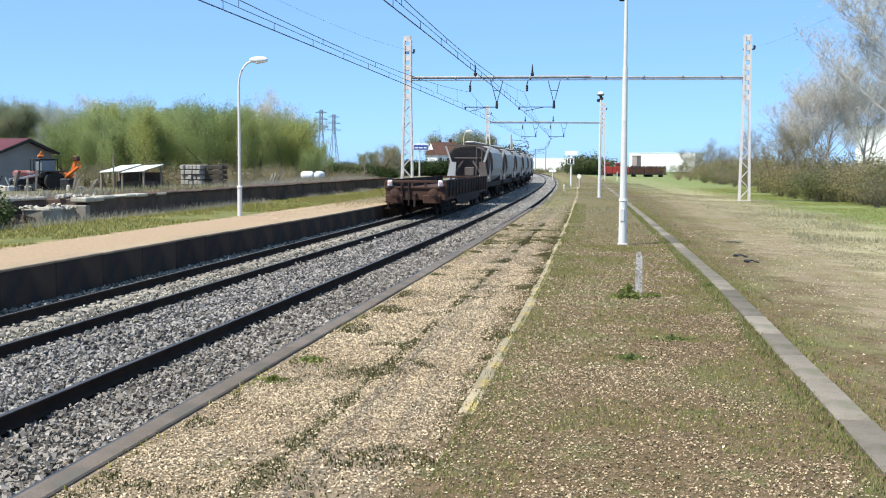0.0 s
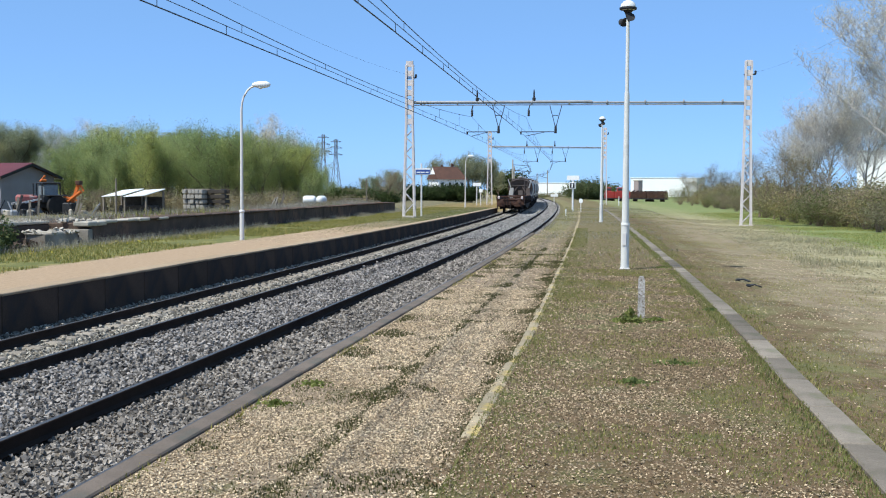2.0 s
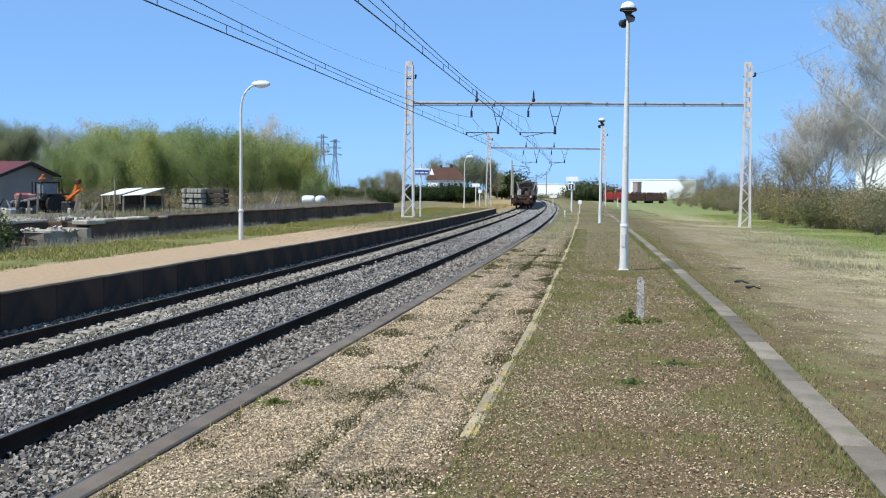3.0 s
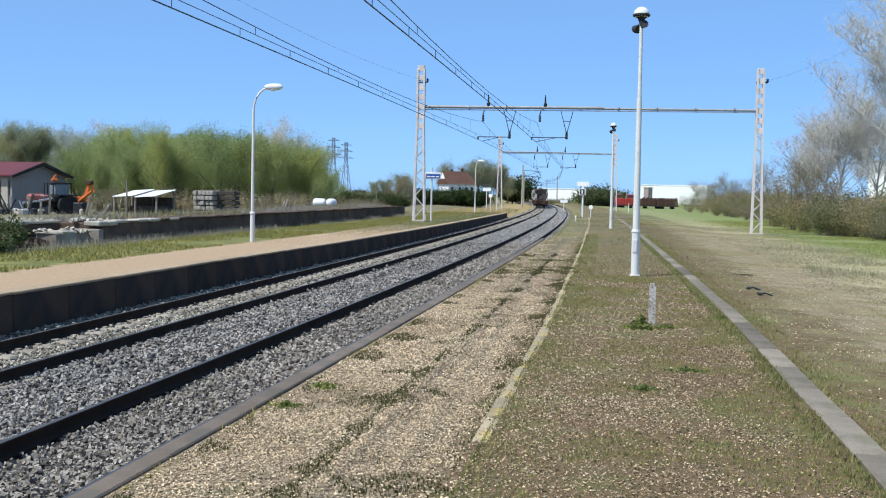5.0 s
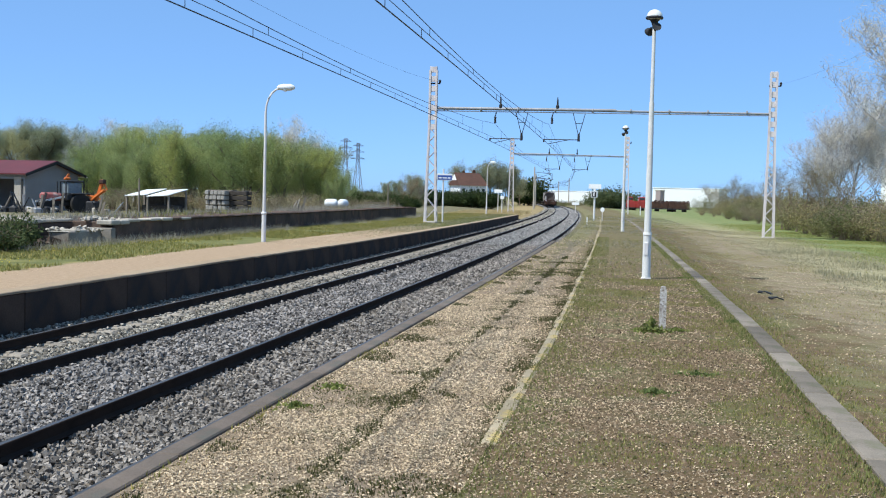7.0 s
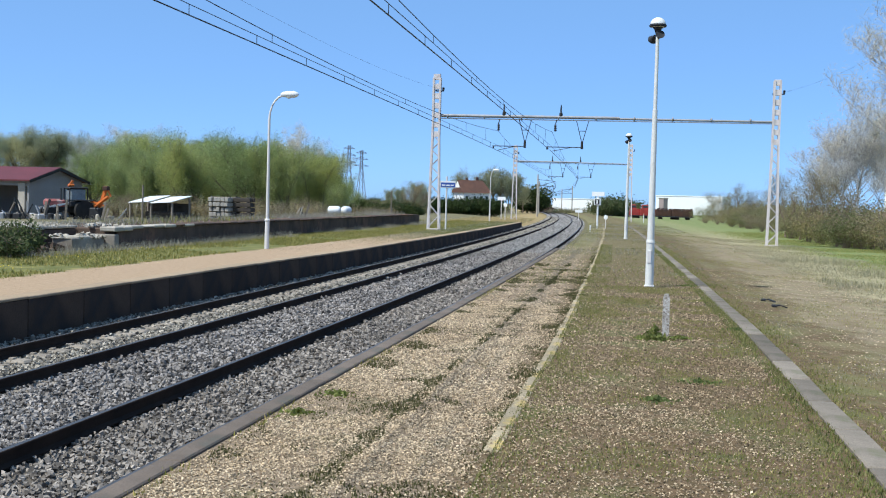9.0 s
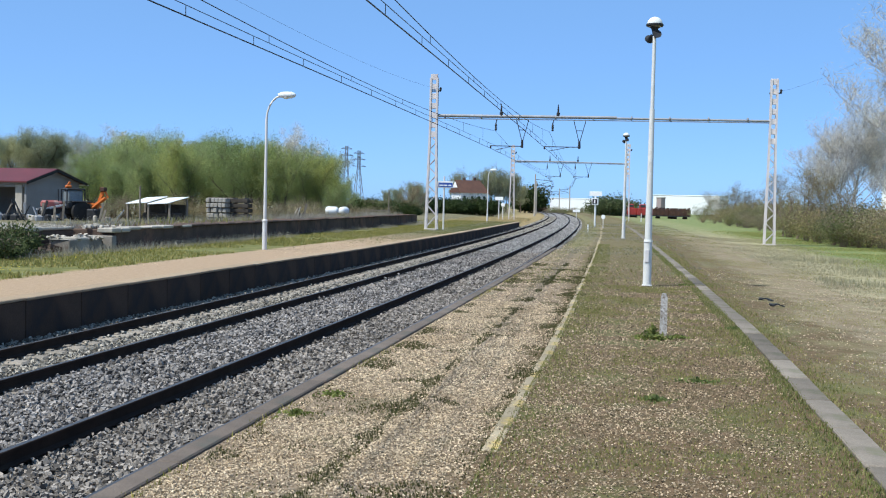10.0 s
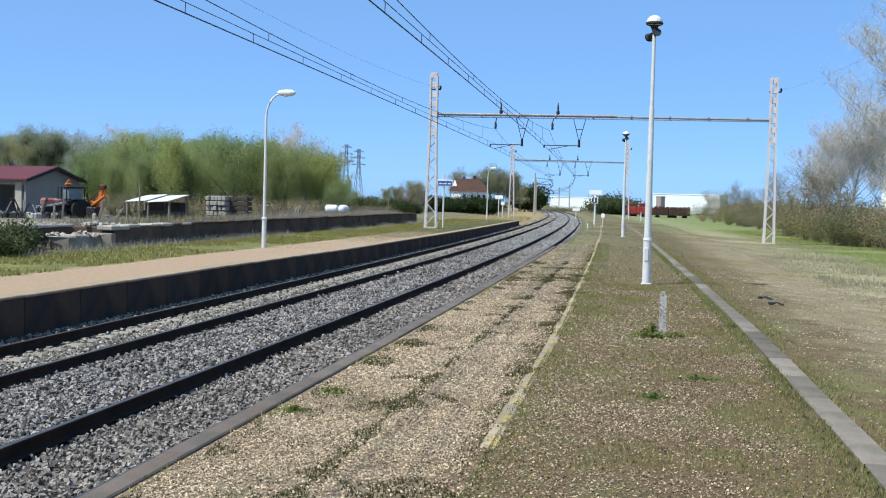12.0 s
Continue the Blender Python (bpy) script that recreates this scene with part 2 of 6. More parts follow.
MAT_MAST = plain("mast_grey_pink_paint", (0.80, 0.73, 0.71), (0.68, 0.61, 0.59), 2.0, 50, 0.6, 0.0, 0.1, stain=(0.55, 0.46, 0.43))
MAT_GALV = plain("galvanised_steel", (0.84, 0.79, 0.75), (0.72, 0.68, 0.65), 2.0, 60, 0.55, 0.05, 0.1)
MAT_GIRDER = plain("dull_zinc_girder", (0.42, 0.42, 0.43), (0.30, 0.30, 0.31), 2.0, 60, 0.5, 0.2, 0.1)
MAT_POLE = plain("pale_painted_pole", (0.84, 0.82, 0.77), (0.74, 0.72, 0.67), 2.0, 50, 0.55, 0.0, 0.08, stain=(0.5, 0.49, 0.46))
MAT_DARK = plain("dark_steel", (0.05, 0.05, 0.055), (0.03, 0.03, 0.03), 4, 60, 0.6, 0.3)
MAT_WIRE = plain("copper_wire", (0.05, 0.055, 0.06), (0.04, 0.04, 0.045), 2, 30, 0.55, 0.5, 0)
MAT_WHITE = plain("white_paint", (0.90, 0.90, 0.89), (0.84, 0.84, 0.83), 2, 40, 0.5, 0, 0.05)
MAT_OPAL = plain("opal_lens", (0.85, 0.84, 0.80), (0.8, 0.79, 0.75), 3, 30, 0.25, 0, 0)
MAT_BLUE = plain("blue_enamel", (0.06, 0.12, 0.42), (0.05, 0.1, 0.36), 4, 50, 0.35, 0, 0)
MAT_RUST = plain("rusty_steel", (0.12, 0.065, 0.046), (0.07, 0.042, 0.034), 1.6, 30, 0.85, 0.2, 0.3, stain=(0.07, 0.05, 0.045))
# rust again, darkened to hold the shade of the wagon sides
MAT_RUST_SHADED = plain("shaded_rusty_boards", (0.05, 0.034, 0.028), (0.03, 0.023, 0.021), 1.6, 30, 0.9, 0.1, 0.3, stain=(0.07, 0.042, 0.032))
MAT_HOPPER = plain("dusty_grey_hopper_paint", (0.54, 0.53, 0.515), (0.42, 0.405, 0.39), 0.9, 25, 0.7, 0.1, 0.15, stain=(0.40, 0.35, 0.31))
MAT_HOPPER_DARK = plain("dirty_shaded_hopper_end", (0.16, 0.13, 0.115), (0.10, 0.08, 0.075), 0.9, 25, 0.8, 0.1, 0.2, stain=(0.2, 0.12, 0.09))
MAT_BOGIE = plain("grimy_bogie", (0.06, 0.045, 0.04), (0.035, 0.03, 0.028), 3, 40, 0.85, 0.2)
MAT_LAMP = plain("red_lamp_lens", (0.75, 0.5, 0.45), (0.7, 0.3, 0.25), 9, 50, 0.3)
MAT_BARK = plain("bark", (0.20, 0.16, 0.12), (0.12, 0.10, 0.08), 2, 25, 0.95)
MAT_TWIG = plain("grey_twigs", (0.52, 0.49, 0.47), (0.40, 0.37, 0.355), 1, 12, 0.95, relief=0)
MAT_BROWNTWIG = plain("brown_twigs", (0.30, 0.23, 0.17), (0.21, 0.16, 0.12), 1, 12, 0.95, relief=0)
MAT_SPRING = leafy("spring_leaves", (0.235, 0.28, 0.11), (0.34, 0.39, 0.155), (0.45, 0.49, 0.22), 0.52)
MAT_OLIVE = leafy("olive_leaves", (0.27, 0.29, 0.18), (0.35, 0.365, 0.235), (0.44, 0.45, 0.30), 0.5)
MAT_DEEP = leafy("dark_hedge_leaves", (0.025, 0.04, 0.015), (0.04, 0.06, 0.02), (0.06, 0.08, 0.03), 0.1)
MAT_BUSH = leafy("bush_leaves", (0.16, 0.165, 0.07), (0.21, 0.205, 0.09), (0.27, 0.26, 0.125), 0.45)
MAT_DARKBUSH = leafy("dark_bush_leaves", (0.055, 0.075, 0.03), (0.085, 0.105, 0.045), (0.13, 0.145, 0.06), 0.3)
MAT_BUD = leafy("brown_buds", (0.22, 0.185, 0.115), (0.28, 0.245, 0.155), (0.35, 0.32, 0.20), 0.4)
MAT_PALEBUD = leafy("pale_buds", (0.48, 0.47, 0.46), (0.57, 0.555, 0.54), (0.66, 0.64, 0.62), 0.45)
MAT_WEED = leafy("weed_leaves", (0.10, 0.135, 0.04), (0.16, 0.19, 0.06), (0.24, 0.26, 0.1), 0.35)
MAT_MOSS = leafy("dark_moss", (0.06, 0.065, 0.022), (0.09, 0.09, 0.035), (0.13, 0.11, 0.05), 0.1)
MAT_BLADE = leafy("grass_blades", (0.14, 0.155, 0.045), (0.22, 0.22, 0.075), (0.36, 0.31, 0.14))
MAT_MEADOW = leafy("meadow_blades", (0.17, 0.22, 0.07), (0.25, 0.29, 0.105), (0.39, 0.37, 0.19), 0.4)
MAT_GREYSTRAW = leafy("grey_dry_stalks", (0.24, 0.21, 0.16), (0.33, 0.30, 0.23), (0.45, 0.41, 0.33), 0.3)
MAT_GREYBUD = leafy("grey_olive_buds", (0.20, 0.215, 0.135), (0.28, 0.29, 0.185), (0.35, 0.355, 0.24), 0.45)
MAT_STRAW = leafy("dry_grass", (0.32, 0.27, 0.16), (0.43, 0.37, 0.23), (0.54, 0.47, 0.32), 0.4)
MAT_ROOF = plain("red_sheet_roof", (0.15, 0.035, 0.04), (0.11, 0.03, 0.033), 0.6, 12, 0.6, 0.0, 0.1)
MAT_TILE = plain("clay_tile_roof", (0.14, 0.075, 0.055), (0.10, 0.058, 0.046), 0.8, 14, 0.9, relief=0.4)
MAT_RENDER = plain("grey_render", (0.33, 0.32, 0.31), (0.28, 0.27, 0.265), 0.6, 20, 0.95)
MAT_WHITEWALL = plain("white_wall", (0.95, 0.94, 0.93), (0.92, 0.91, 0.90), 0.2, 5, 0.8, relief=0)
MAT_GREYWALL = plain("grey_pink_cladding", (0.42, 0.33, 0.31), (0.35, 0.28, 0.27), 0.2, 5, 0.8, relief=0)
MAT_HOOD = plain("dusty_faded_red_hood", (0.42, 0.13, 0.11), (0.30, 0.10, 0.09), 1.5, 20, 0.6, 0, 0.1, stain=(0.40, 0.32, 0.29))
MAT_RED = plain("red_machine_paint", (0.42, 0.05, 0.04), (0.28, 0.04, 0.035), 1.2, 20, 0.5, 0, 0.1)
MAT_ORANGE = plain("orange_machine_paint", (0.75, 0.20, 0.03), (0.55, 0.14, 0.03), 2, 20, 0.5, 0, 0.1)
MAT_GLASS = plain("dark_glass", (0.05, 0.06, 0.07), (0.04, 0.05, 0.055), 1, 10, 0.1, 0, 0)
MAT_PANE = plain("sky_tinted_pane", (0.26, 0.29, 0.31), (0.16, 0.19, 0.21), 1.2, 10, 0.2, 0, 0)
MAT_RUBBER = plain("rubber", (0.03, 0.03, 0.03), (0.045, 0.042, 0.04), 3, 30, 0.9)
MAT_OLDWOOD = plain("dark_old_wood_and_shade", (0.10, 0.085, 0.07), (0.06, 0.05, 0.043), 3, 40, 0.9)
MAT_WOOD = plain("weathered_wood", (0.30, 0.26, 0.21), (0.20, 0.17, 0.14), 3, 40, 0.9)

# ================= mesh tools =================
class Build:
    """Collects points and faces of one mesh."""

    def __init__(self):
        self.v, self.f, self.k = [], [], []

    def add(self, verts, faces, k=0):
        n = len(self.v)
        self.v += [tuple(p) for p in verts]
        self.f += [tuple(n + i for i in f) for f in faces]
        self.k += [k] * len(faces)
        return self

    def box(self, c, size, m=None, bevel=0.0, k=0):
        """A box, its edges cut off by bevel."""
        hx, hy, hz = (s / 2 for s in size)
        b = min(bevel, hx * 0.9, hy * 0.9, hz * 0.9)
        c = Vector(c)
        if b <= 0:
            vs = [Vector((x * hx, y * hy, z * hz)) for x in (-1, 1) for y in (-1, 1) for z in (-1, 1)]
            fs = [(0, 1, 3, 2), (4, 6, 7, 5), (0, 4, 5, 1), (2, 3, 7, 6), (0, 2, 6, 4), (1, 5, 7, 3)]
        else:
            vs, idx = [], {}
            for x in (-1, 1):
                for y in (-1, 1):
                    for z in (-1, 1):
                        for a in range(3):
                            h = [hx - b, hy - b, hz - b]
                            h[a] += b
                            idx[x, y, z, a] = len(vs)
                            vs.append(Vector((x * h[0], y * h[1], z * h[2])))
            fs = []
            for a in range(3):
                for sgn in (-1, 1):
                    q = []
                    for u, w in ((-1, -1), (1, -1), (1, 1), (-1, 1)):
                        key = [0, 0, 0]
                        key[a], key[(a + 1) % 3], key[(a + 2) % 3] = sgn, u, w
                        q.append(idx[(*key, a)])
                    fs.append(tuple(q if sgn > 0 else q[::-1]))
            for a in range(3):
                p, q = (a + 1) % 3, (a + 2) % 3
                for u in (-1, 1):
                    for w in (-1, 1):
                        k1, k2 = [0, 0, 0], [0, 0, 0]
                        k1[a], k2[a] = -1, 1
                        k1[p] = k2[p] = u
                        k1[q] = k2[q] = w
                        f = (idx[(*k1, p)], idx[(*k2, p)], idx[(*k2, q)], idx[(*k1, q)])
                        fs.append(f if u * w > 0 else f[::-1])
            for x in (-1, 1):
                for y in (-1, 1):
                    for z in (-1, 1):
                        f = tuple(idx[x, y, z, a] for a in range(3))
                        fs.append(f if x * y * z > 0 else f[::-1])
        if m is not None:
            vs = [m @ p for p in vs]
        return self.add([c + p for p in vs], fs, k)

    def tube(self, pts, radii, n=8, caps=True, k=0):
        """A round bar along points; radii one or one each."""
        pts = [Vector(p) for p in pts]
        if isinstance(radii, (int, float)):
            radii = [radii] * len(pts)
        vs, fs = [], []
        for i, p in enumerate(pts):
            d = (pts[min(i + 1, len(pts) - 1)] - pts[max(i - 1, 0)]).normalized()
            u = d.cross(Vector((0, 0, 1)) if abs(d.z) < 0.9 else Vector((0, 1, 0))).normalized()
            w = d.cross(u)
            for j in range(n):
                a = 2 * math.pi * j / n
                vs.append(p + (u * math.cos(a) + w * math.sin(a)) * radii[i])
        for i in range(len(pts) - 1):
            for j in range(n):
                j2 = (j + 1) % n
                fs.append((i * n + j, i * n + j2, (i + 1) * n + j2, (i + 1) * n + j))
        if caps:
            fs.append(tuple(range(n - 1, -1, -1)))
            fs.append(tuple(range((len(pts) - 1) * n, len(pts) * n)))
        return self.add(vs, fs, k)

    def bar(self, a, b, w, h=None, k=0):
        """A square bar from a to b."""
        a, b = Vector(a), Vector(b)
        h = h or w
        d = (b - a).normalized()
        u = d.cross(Vector((0, 0, 1)) if abs(d.z) < 0.95 else Vector((0, 1, 0))).normalized()
        v = u.cross(d)
        q = [u * x * w / 2 + v * y * h / 2 for x, y in ((-1, -1), (1, -1), (1, 1), (-1, 1))]
        return self.add([a + p for p in q] + [b + p for p in q],
                        [(3, 2, 1, 0), (4, 5, 6, 7), (0, 1, 5, 4), (1, 2, 6, 5), (2, 3, 7, 6), (3, 0, 4, 7)], k)

    def lathe(self, c, profile, n=16, axis="z", k=0):
        """A turned form: profile of (radius, height)."""
        vs, fs = [], []
        for r, z in profile:
            for j in range(n):
                a = 2 * math.pi * j / n
                p = (r * math.cos(a), r * math.sin(a), z)
                if axis == "x":
                    p = (p[2], p[0], p[1])
                elif axis == "y":
                    p = (p[1], p[2], p[0])
                vs.append(Vector(c) + Vector(p))
        for i in range(len(profile) - 1):
            for j in range(n):
                j2 = (j + 1) % n
                fs.append((i * n + j, i * n + j2, (i + 1) * n + j2, (i + 1) * n + j))
        fs.append(tuple(range(n - 1, -1, -1)))
        fs.append(tuple(range((len(profile) - 1) * n, len(profile) * n)))
        return self.add(vs, fs, k)

    def prism(self, outline, a, b, axis="y", k=0):
        """An outline of (u, w) pushed from a to b along an axis (u, w are the other two, in order)."""
        def put(u, w, d):
            return {"x": (d, u, w), "y": (u, d, w), "z": (u, w, d)}[axis]
        n = len(outline)
        vs = [put(u, w, a) for u, w in outline] + [put(u, w, b) for u, w in outline]
        fs = [tuple(range(n)), tuple(range(2 * n - 1, n - 1, -1))]
        fs += [(i, n + i, n + (i + 1) % n, (i + 1) % n) for i in range(n)]
        return self.add(vs, fs, k)

    def mesh(self, name, *mats, smooth=False):
        me = bpy.data.meshes.new(name)
        me.from_pydata(self.v, [], self.f)
        for m in mats:
            me.materials.append(m)
        if len(mats) > 1:
            me.polygons.foreach_set("material_index", self.k)
        if smooth:
            me.polygons.foreach_set("use_smooth", [True] * len(me.polygons))
            me.set_sharp_from_angle(angle=radians(40))
        me.update()
        bm = bmesh.new()
        bm.from_mesh(me)
        bmesh.ops.recalc_face_normals(bm, faces=bm.faces)
        bm.to_mesh(me)
        bm.free()
        return me


def thing(name, m, label, category, group=""):
    ob = tagged(new(name), label, category, group)
    ob.matrix_basis = m
    return ob


def part(name, b, mats, parent, label="", smooth=False, m=None):
    """Links one mesh under a thing or a part."""
    mats = mats if isinstance(mats, tuple) else (mats,)
    ob = new(name, b.mesh(name, *mats, smooth=smooth) if isinstance(b, Build) else b)
    ob.parent = parent
    if m is not None:
        ob.matrix_basis = m
    return tagged(ob, label)


def solid(name, b, mats, label="", category="", group="", kind="", smooth=False, m=None):
    """Links one mesh as a thing of its own or a piece of the setting."""
    mats = mats if isinstance(mats, tuple) else (mats,)
    ob = new(name, b.mesh(name, *mats, smooth=smooth) if isinstance(b, Build) else b)
    if m is not None:
        ob.matrix_basis = m
    return tagged(ob, label, category, group, kind)


# ================= the line =================
# The line is laid out from the far rail of the near track: s metres along it, o metres to its right.
A0, K0, K1, X3 = radians(9.84), 0.000368, -2.2e-7, -5.79
STEP = 0.25
S_ALL = np.arange(-150, 900, STEP)
HEAD = A0 - (K0 * S_ALL + K1 * S_ALL ** 2 / 2)
CX, CY = np.cumsum(np.sin(HEAD)) * STEP, np.cumsum(np.cos(HEAD)) * STEP
ZERO = int(150 / STEP)
CX, CY = CX - CX[ZERO] + X3, CY - CY[ZERO]
RAIL_Z = -0.372


def on_line(s, o):
    """World x and y (numbers or arrays)."""
    h, x, y = np.interp(s, S_ALL, HEAD), np.interp(s, S_ALL, CX), np.interp(s, S_ALL, CY)
    return x + np.cos(h) * o, y - np.sin(h) * o


def fall(s):
    return -1.95e-6 * np.maximum(s, 0) ** 2


def spot(s, o, z=0.0):
    x, y = on_line(s, o)
    return Vector((float(x), float(y), z))


def yaw_at(s):
    return -math.degrees(float(np.interp(s, S_ALL, HEAD)))


def place(s, o, z=0.0, turn=0.0):
    """A pose on the line: y along it, x to its right."""
    p = spot(s, o, z)
    return pose(p.x, p.y, p.z, 0, 0, yaw_at(s) + turn)


def seen(px, depth, z=0.0):
    """A place at a depth ahead and a bearing, given by 2042 times its tangent from straight ahead."""
    return Vector((px / 2042 * depth, depth, z))


def ribbon(name, s_values, profile, mat, kind="structure", label="", drop=True):
    """A section of (o, z) carried along the line; z may be a function of s. UV holds s and o in metres."""
    ns, no = len(s_values), len(profile)
    vs, uv = [], []
    for s in s_values:
        for o, z in profile:
            x, y = on_line(s, o)
            vs.append((float(x), float(y), (z(s) if callable(z) else z) + (float(fall(s)) if drop else 0)))
            uv.append((s, o))
    fs = [(i * no + j, i * no + j + 1, (i + 1) * no + j + 1, (i + 1) * no + j) for i in range(ns - 1) for j in range(no - 1)]
    me = bpy.data.meshes.new(name)
    me.from_pydata(vs, [], fs)
    layer = me.uv_layers.new(name="UVMap")
    loops = np.empty(len(me.loops), dtype=np.int32)
    me.loops.foreach_get("vertex_index", loops)
    layer.data.foreach_set("uv", np.array(uv, dtype=np.float32)[loops].ravel())
    me.materials.append(mat)
    me.polygons.foreach_set("use_smooth", [True] * len(me.polygons))
    me.set_sharp_from_angle(angle=radians(35))
    me.update()
    return tagged(new(name, me), label, "", "", kind)


S_FINE = np.concatenate([np.arange(-20, 60, 0.5), np.arange(60, 640, 4.0)])

# far ground to the horizon
b = Build()
rings = (0, 300, 800, 2000, 4500)
b.lathe((0, 0, 0), [(max(r, 1), -1.2 - 0.0004 * r) for r in rings], 64)
me = b.mesh("ground", MAT_FAR)
tagged(new("ground", me), "flat green and straw-coloured fields reaching the horizon", kind="structure")


def left_top(s):
    """Height of the far platform's edge, which sinks gently along the line."""
    return float(np.interp(s, [18, 29, 40, 67, 100, 122], [0.19, 0.175, 0.125, 0.085, 0.05, 0.0]))


def left_edge(s):
    """Height of the ground behind the left platform: it sinks after the platform's end."""
    return min(0.15, left_top(s)) - 0.45 * float(np.clip((s - 112) / 25, 0, 1))


def right_top(s):
    return -0.004 - 0.25 * float(np.clip((s - 120) / 40, 0, 1))


def right_edge(s):
    """The platform edge sinks to the ballast past its kerb."""
    return right_top(s) - 0.46 * float(np.clip((s - 52) / 12, 0, 1)) * (1 - 0.5 * float(np.clip((s - 120) / 40, 0, 1)))


ribbon("pavement_right", S_FINE, [(2.29, -0.75), (2.29, right_edge), (2.36, right_edge), (3.0, lambda s: 0.55 * right_edge(s) + 0.45 * right_top(s)), (3.6, right_top), (4.4, right_top), (6, right_top),
                                 (7.3, right_top), (7.8, -0.03), (9.5, -0.1), (11.5, -0.18), (14, -0.28), (18, -0.32), (40, -0.35), (120, -0.5), (400, -1.3)],
       MAT_RIGHT, label="gravel platform, mossy verge and meadow")
ribbon("pavement_left", S_FINE, [(-4.55, -0.75), (-4.55, lambda s: left_top(s) if s < 122 else -0.7), (-4.9, lambda s: left_top(s) if s < 122 else -0.6), (-5.8, lambda s: left_top(s) if s < 122 else left_edge(s)),
                                (-7.2, left_edge), (-9, left_edge), (-11.2, left_edge), (-13, lambda s: left_edge(s) - 0.05), (-20, -0.1), (-45, -0.25), (-120, -0.4), (-400, -1.3)],
       MAT_LEFT, label="sandy platform, grass strip and yard")
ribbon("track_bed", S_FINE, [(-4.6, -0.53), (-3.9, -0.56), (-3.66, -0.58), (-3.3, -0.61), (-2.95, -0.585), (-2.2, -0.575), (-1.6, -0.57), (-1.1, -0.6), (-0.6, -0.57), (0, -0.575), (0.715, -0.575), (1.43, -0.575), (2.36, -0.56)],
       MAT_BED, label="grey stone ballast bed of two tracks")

# ================= tracks =================
GAUGE = 1.49
NEAR, FAR = 0.03, -2.16 - GAUGE   # the left rail of each track
RAIL_OUT = [(-0.07, -0.16), (0.07, -0.16), (0.07, -0.148), (0.012, -0.125), (0.012, -0.04), (0.036, -0.03), (0.036, -0.006), (0.028, 0.0), (-0.028, 0.0), (-0.036, -0.006), (-0.036, -0.03), (-0.012, -0.04), (-0.012, -0.125), (-0.07, -0.148)]


def rail_mesh(o):
    """One rail along the whole line; its running band is bright."""
    ss = np.concatenate([np.arange(-40, 100, 2.0), np.arange(100, 640, 5.0)])
    b, n = Build(), len(RAIL_OUT)
    vs, fs, ks = [], [], []
    for s in ss:
        for u, w in RAIL_OUT:
            p = spot(s, o + u, RAIL_Z + w + float(fall(s)))
            vs.append(p)
    for i in range(len(ss) - 1):
        for j in range(n):
            j2 = (j + 1) % n
            fs.append((i * n + j, i * n + j2, (i + 1) * n + j2, (i + 1) * n + j))
            ks.append(1 if j == 7 else 0)
    b.v, b.f, b.k = vs, fs, ks
    return b


def sleeper_mesh():
    b = Build()
    for x in (-0.72, 0.72):
        b.box((x, 0, -0.1), (0.8, 0.28, 0.2), bevel=0.03)
    b.box((0, 0, -0.14), (0.7, 0.1, 0.06))
    for x in (-0.83, -0.6, 0.6, 0.83):
        b.box((x, 0, 0.01), (0.08, 0.1, 0.03), bevel=0.008)
    return b.mesh("sleeper", MAT_SLEEPER)


SLEEPER = sleeper_mesh()


def track(o, label, sunk):
    root = tagged(new("railway_track"), label, "railway track", "railway tracks")
    for side in (0, GAUGE):
        part("rail", rail_mesh(o + side), (MAT_RAIL, MAT_HEAD), root)
    mid = o + GAUGE / 2
    for i in range(200):
        s = -6 + 0.6 * i
        ob = part("sleeper", SLEEPER, MAT_SLEEPER, root, m=place(s, mid, RAIL_Z - 0.165 - sunk + float(fall(s))))
    return root


track(NEAR, "rusty-sided steel rails on concrete sleepers in grey ballast", 0.055)
track(FAR, "rusty-sided steel rails beside the high platform wall", 0.0)

# near platform edge: concrete kerb blocks
kerb = tagged(new("kerb"), "low grey concrete platform kerb beside the ballast", kind="structure")
KERB = Build().box((0, 0, -0.3), (0.19, 1.985, 0.62), bevel=0.012).mesh("kerb_block", MAT_KERB)
for i in range(29):
    s = -4 + 2.0 * i
    part("kerb_block", KERB, MAT_KERB, kerb, m=place(s, 2.295, 0.012 + random.uniform(-0.006, 0.006), random.uniform(-0.15, 0.15)))

# worn yellow edging in the gravel
edging = tagged(new("edging"), "worn yellow-painted concrete edging flush with the gravel", kind="structure")
EDGE = Build().box((0, 0, -0.03), (0.14, 0.985, 0.08), bevel=0.01).mesh("edging_stone", MAT_YELLOW)


def drift(fn, s):
    """The turn by which a row leaves the line's own direction."""
    return -math.degrees(math.atan((fn(s + 0.7) - fn(s - 0.7)) / 1.4))


def edging_o(s):
    return float(np.interp(s, [8, 10.3, 16.2, 18.6, 21.8, 26.75, 33.7, 43, 60, 93, 130], [4.55, 4.54, 4.53, 4.51, 4.48, 4.41, 4.33, 4.24, 4.08, 3.94, 3.85]))


for i in range(115):
    s = 10.6 + 1.0 * i
    part("edging_stone", EDGE, MAT_YELLOW, edging, m=place(s, edging_o(s) + random.uniform(-0.02, 0.02), -0.003 + random.uniform(-0.010, 0.005), drift(edging_o, s) + random.uniform(-0.5, 0.5)))

# cable duct with slab covers
duct = tagged(new("duct_covers"), "row of grey concrete cable-duct slabs sunk in the grass", kind="structure")
SLAB = Build().box((0, 0, -0.05), (0.27, 1.53, 0.12), bevel=0.014).mesh("slab", MAT_SLAB)


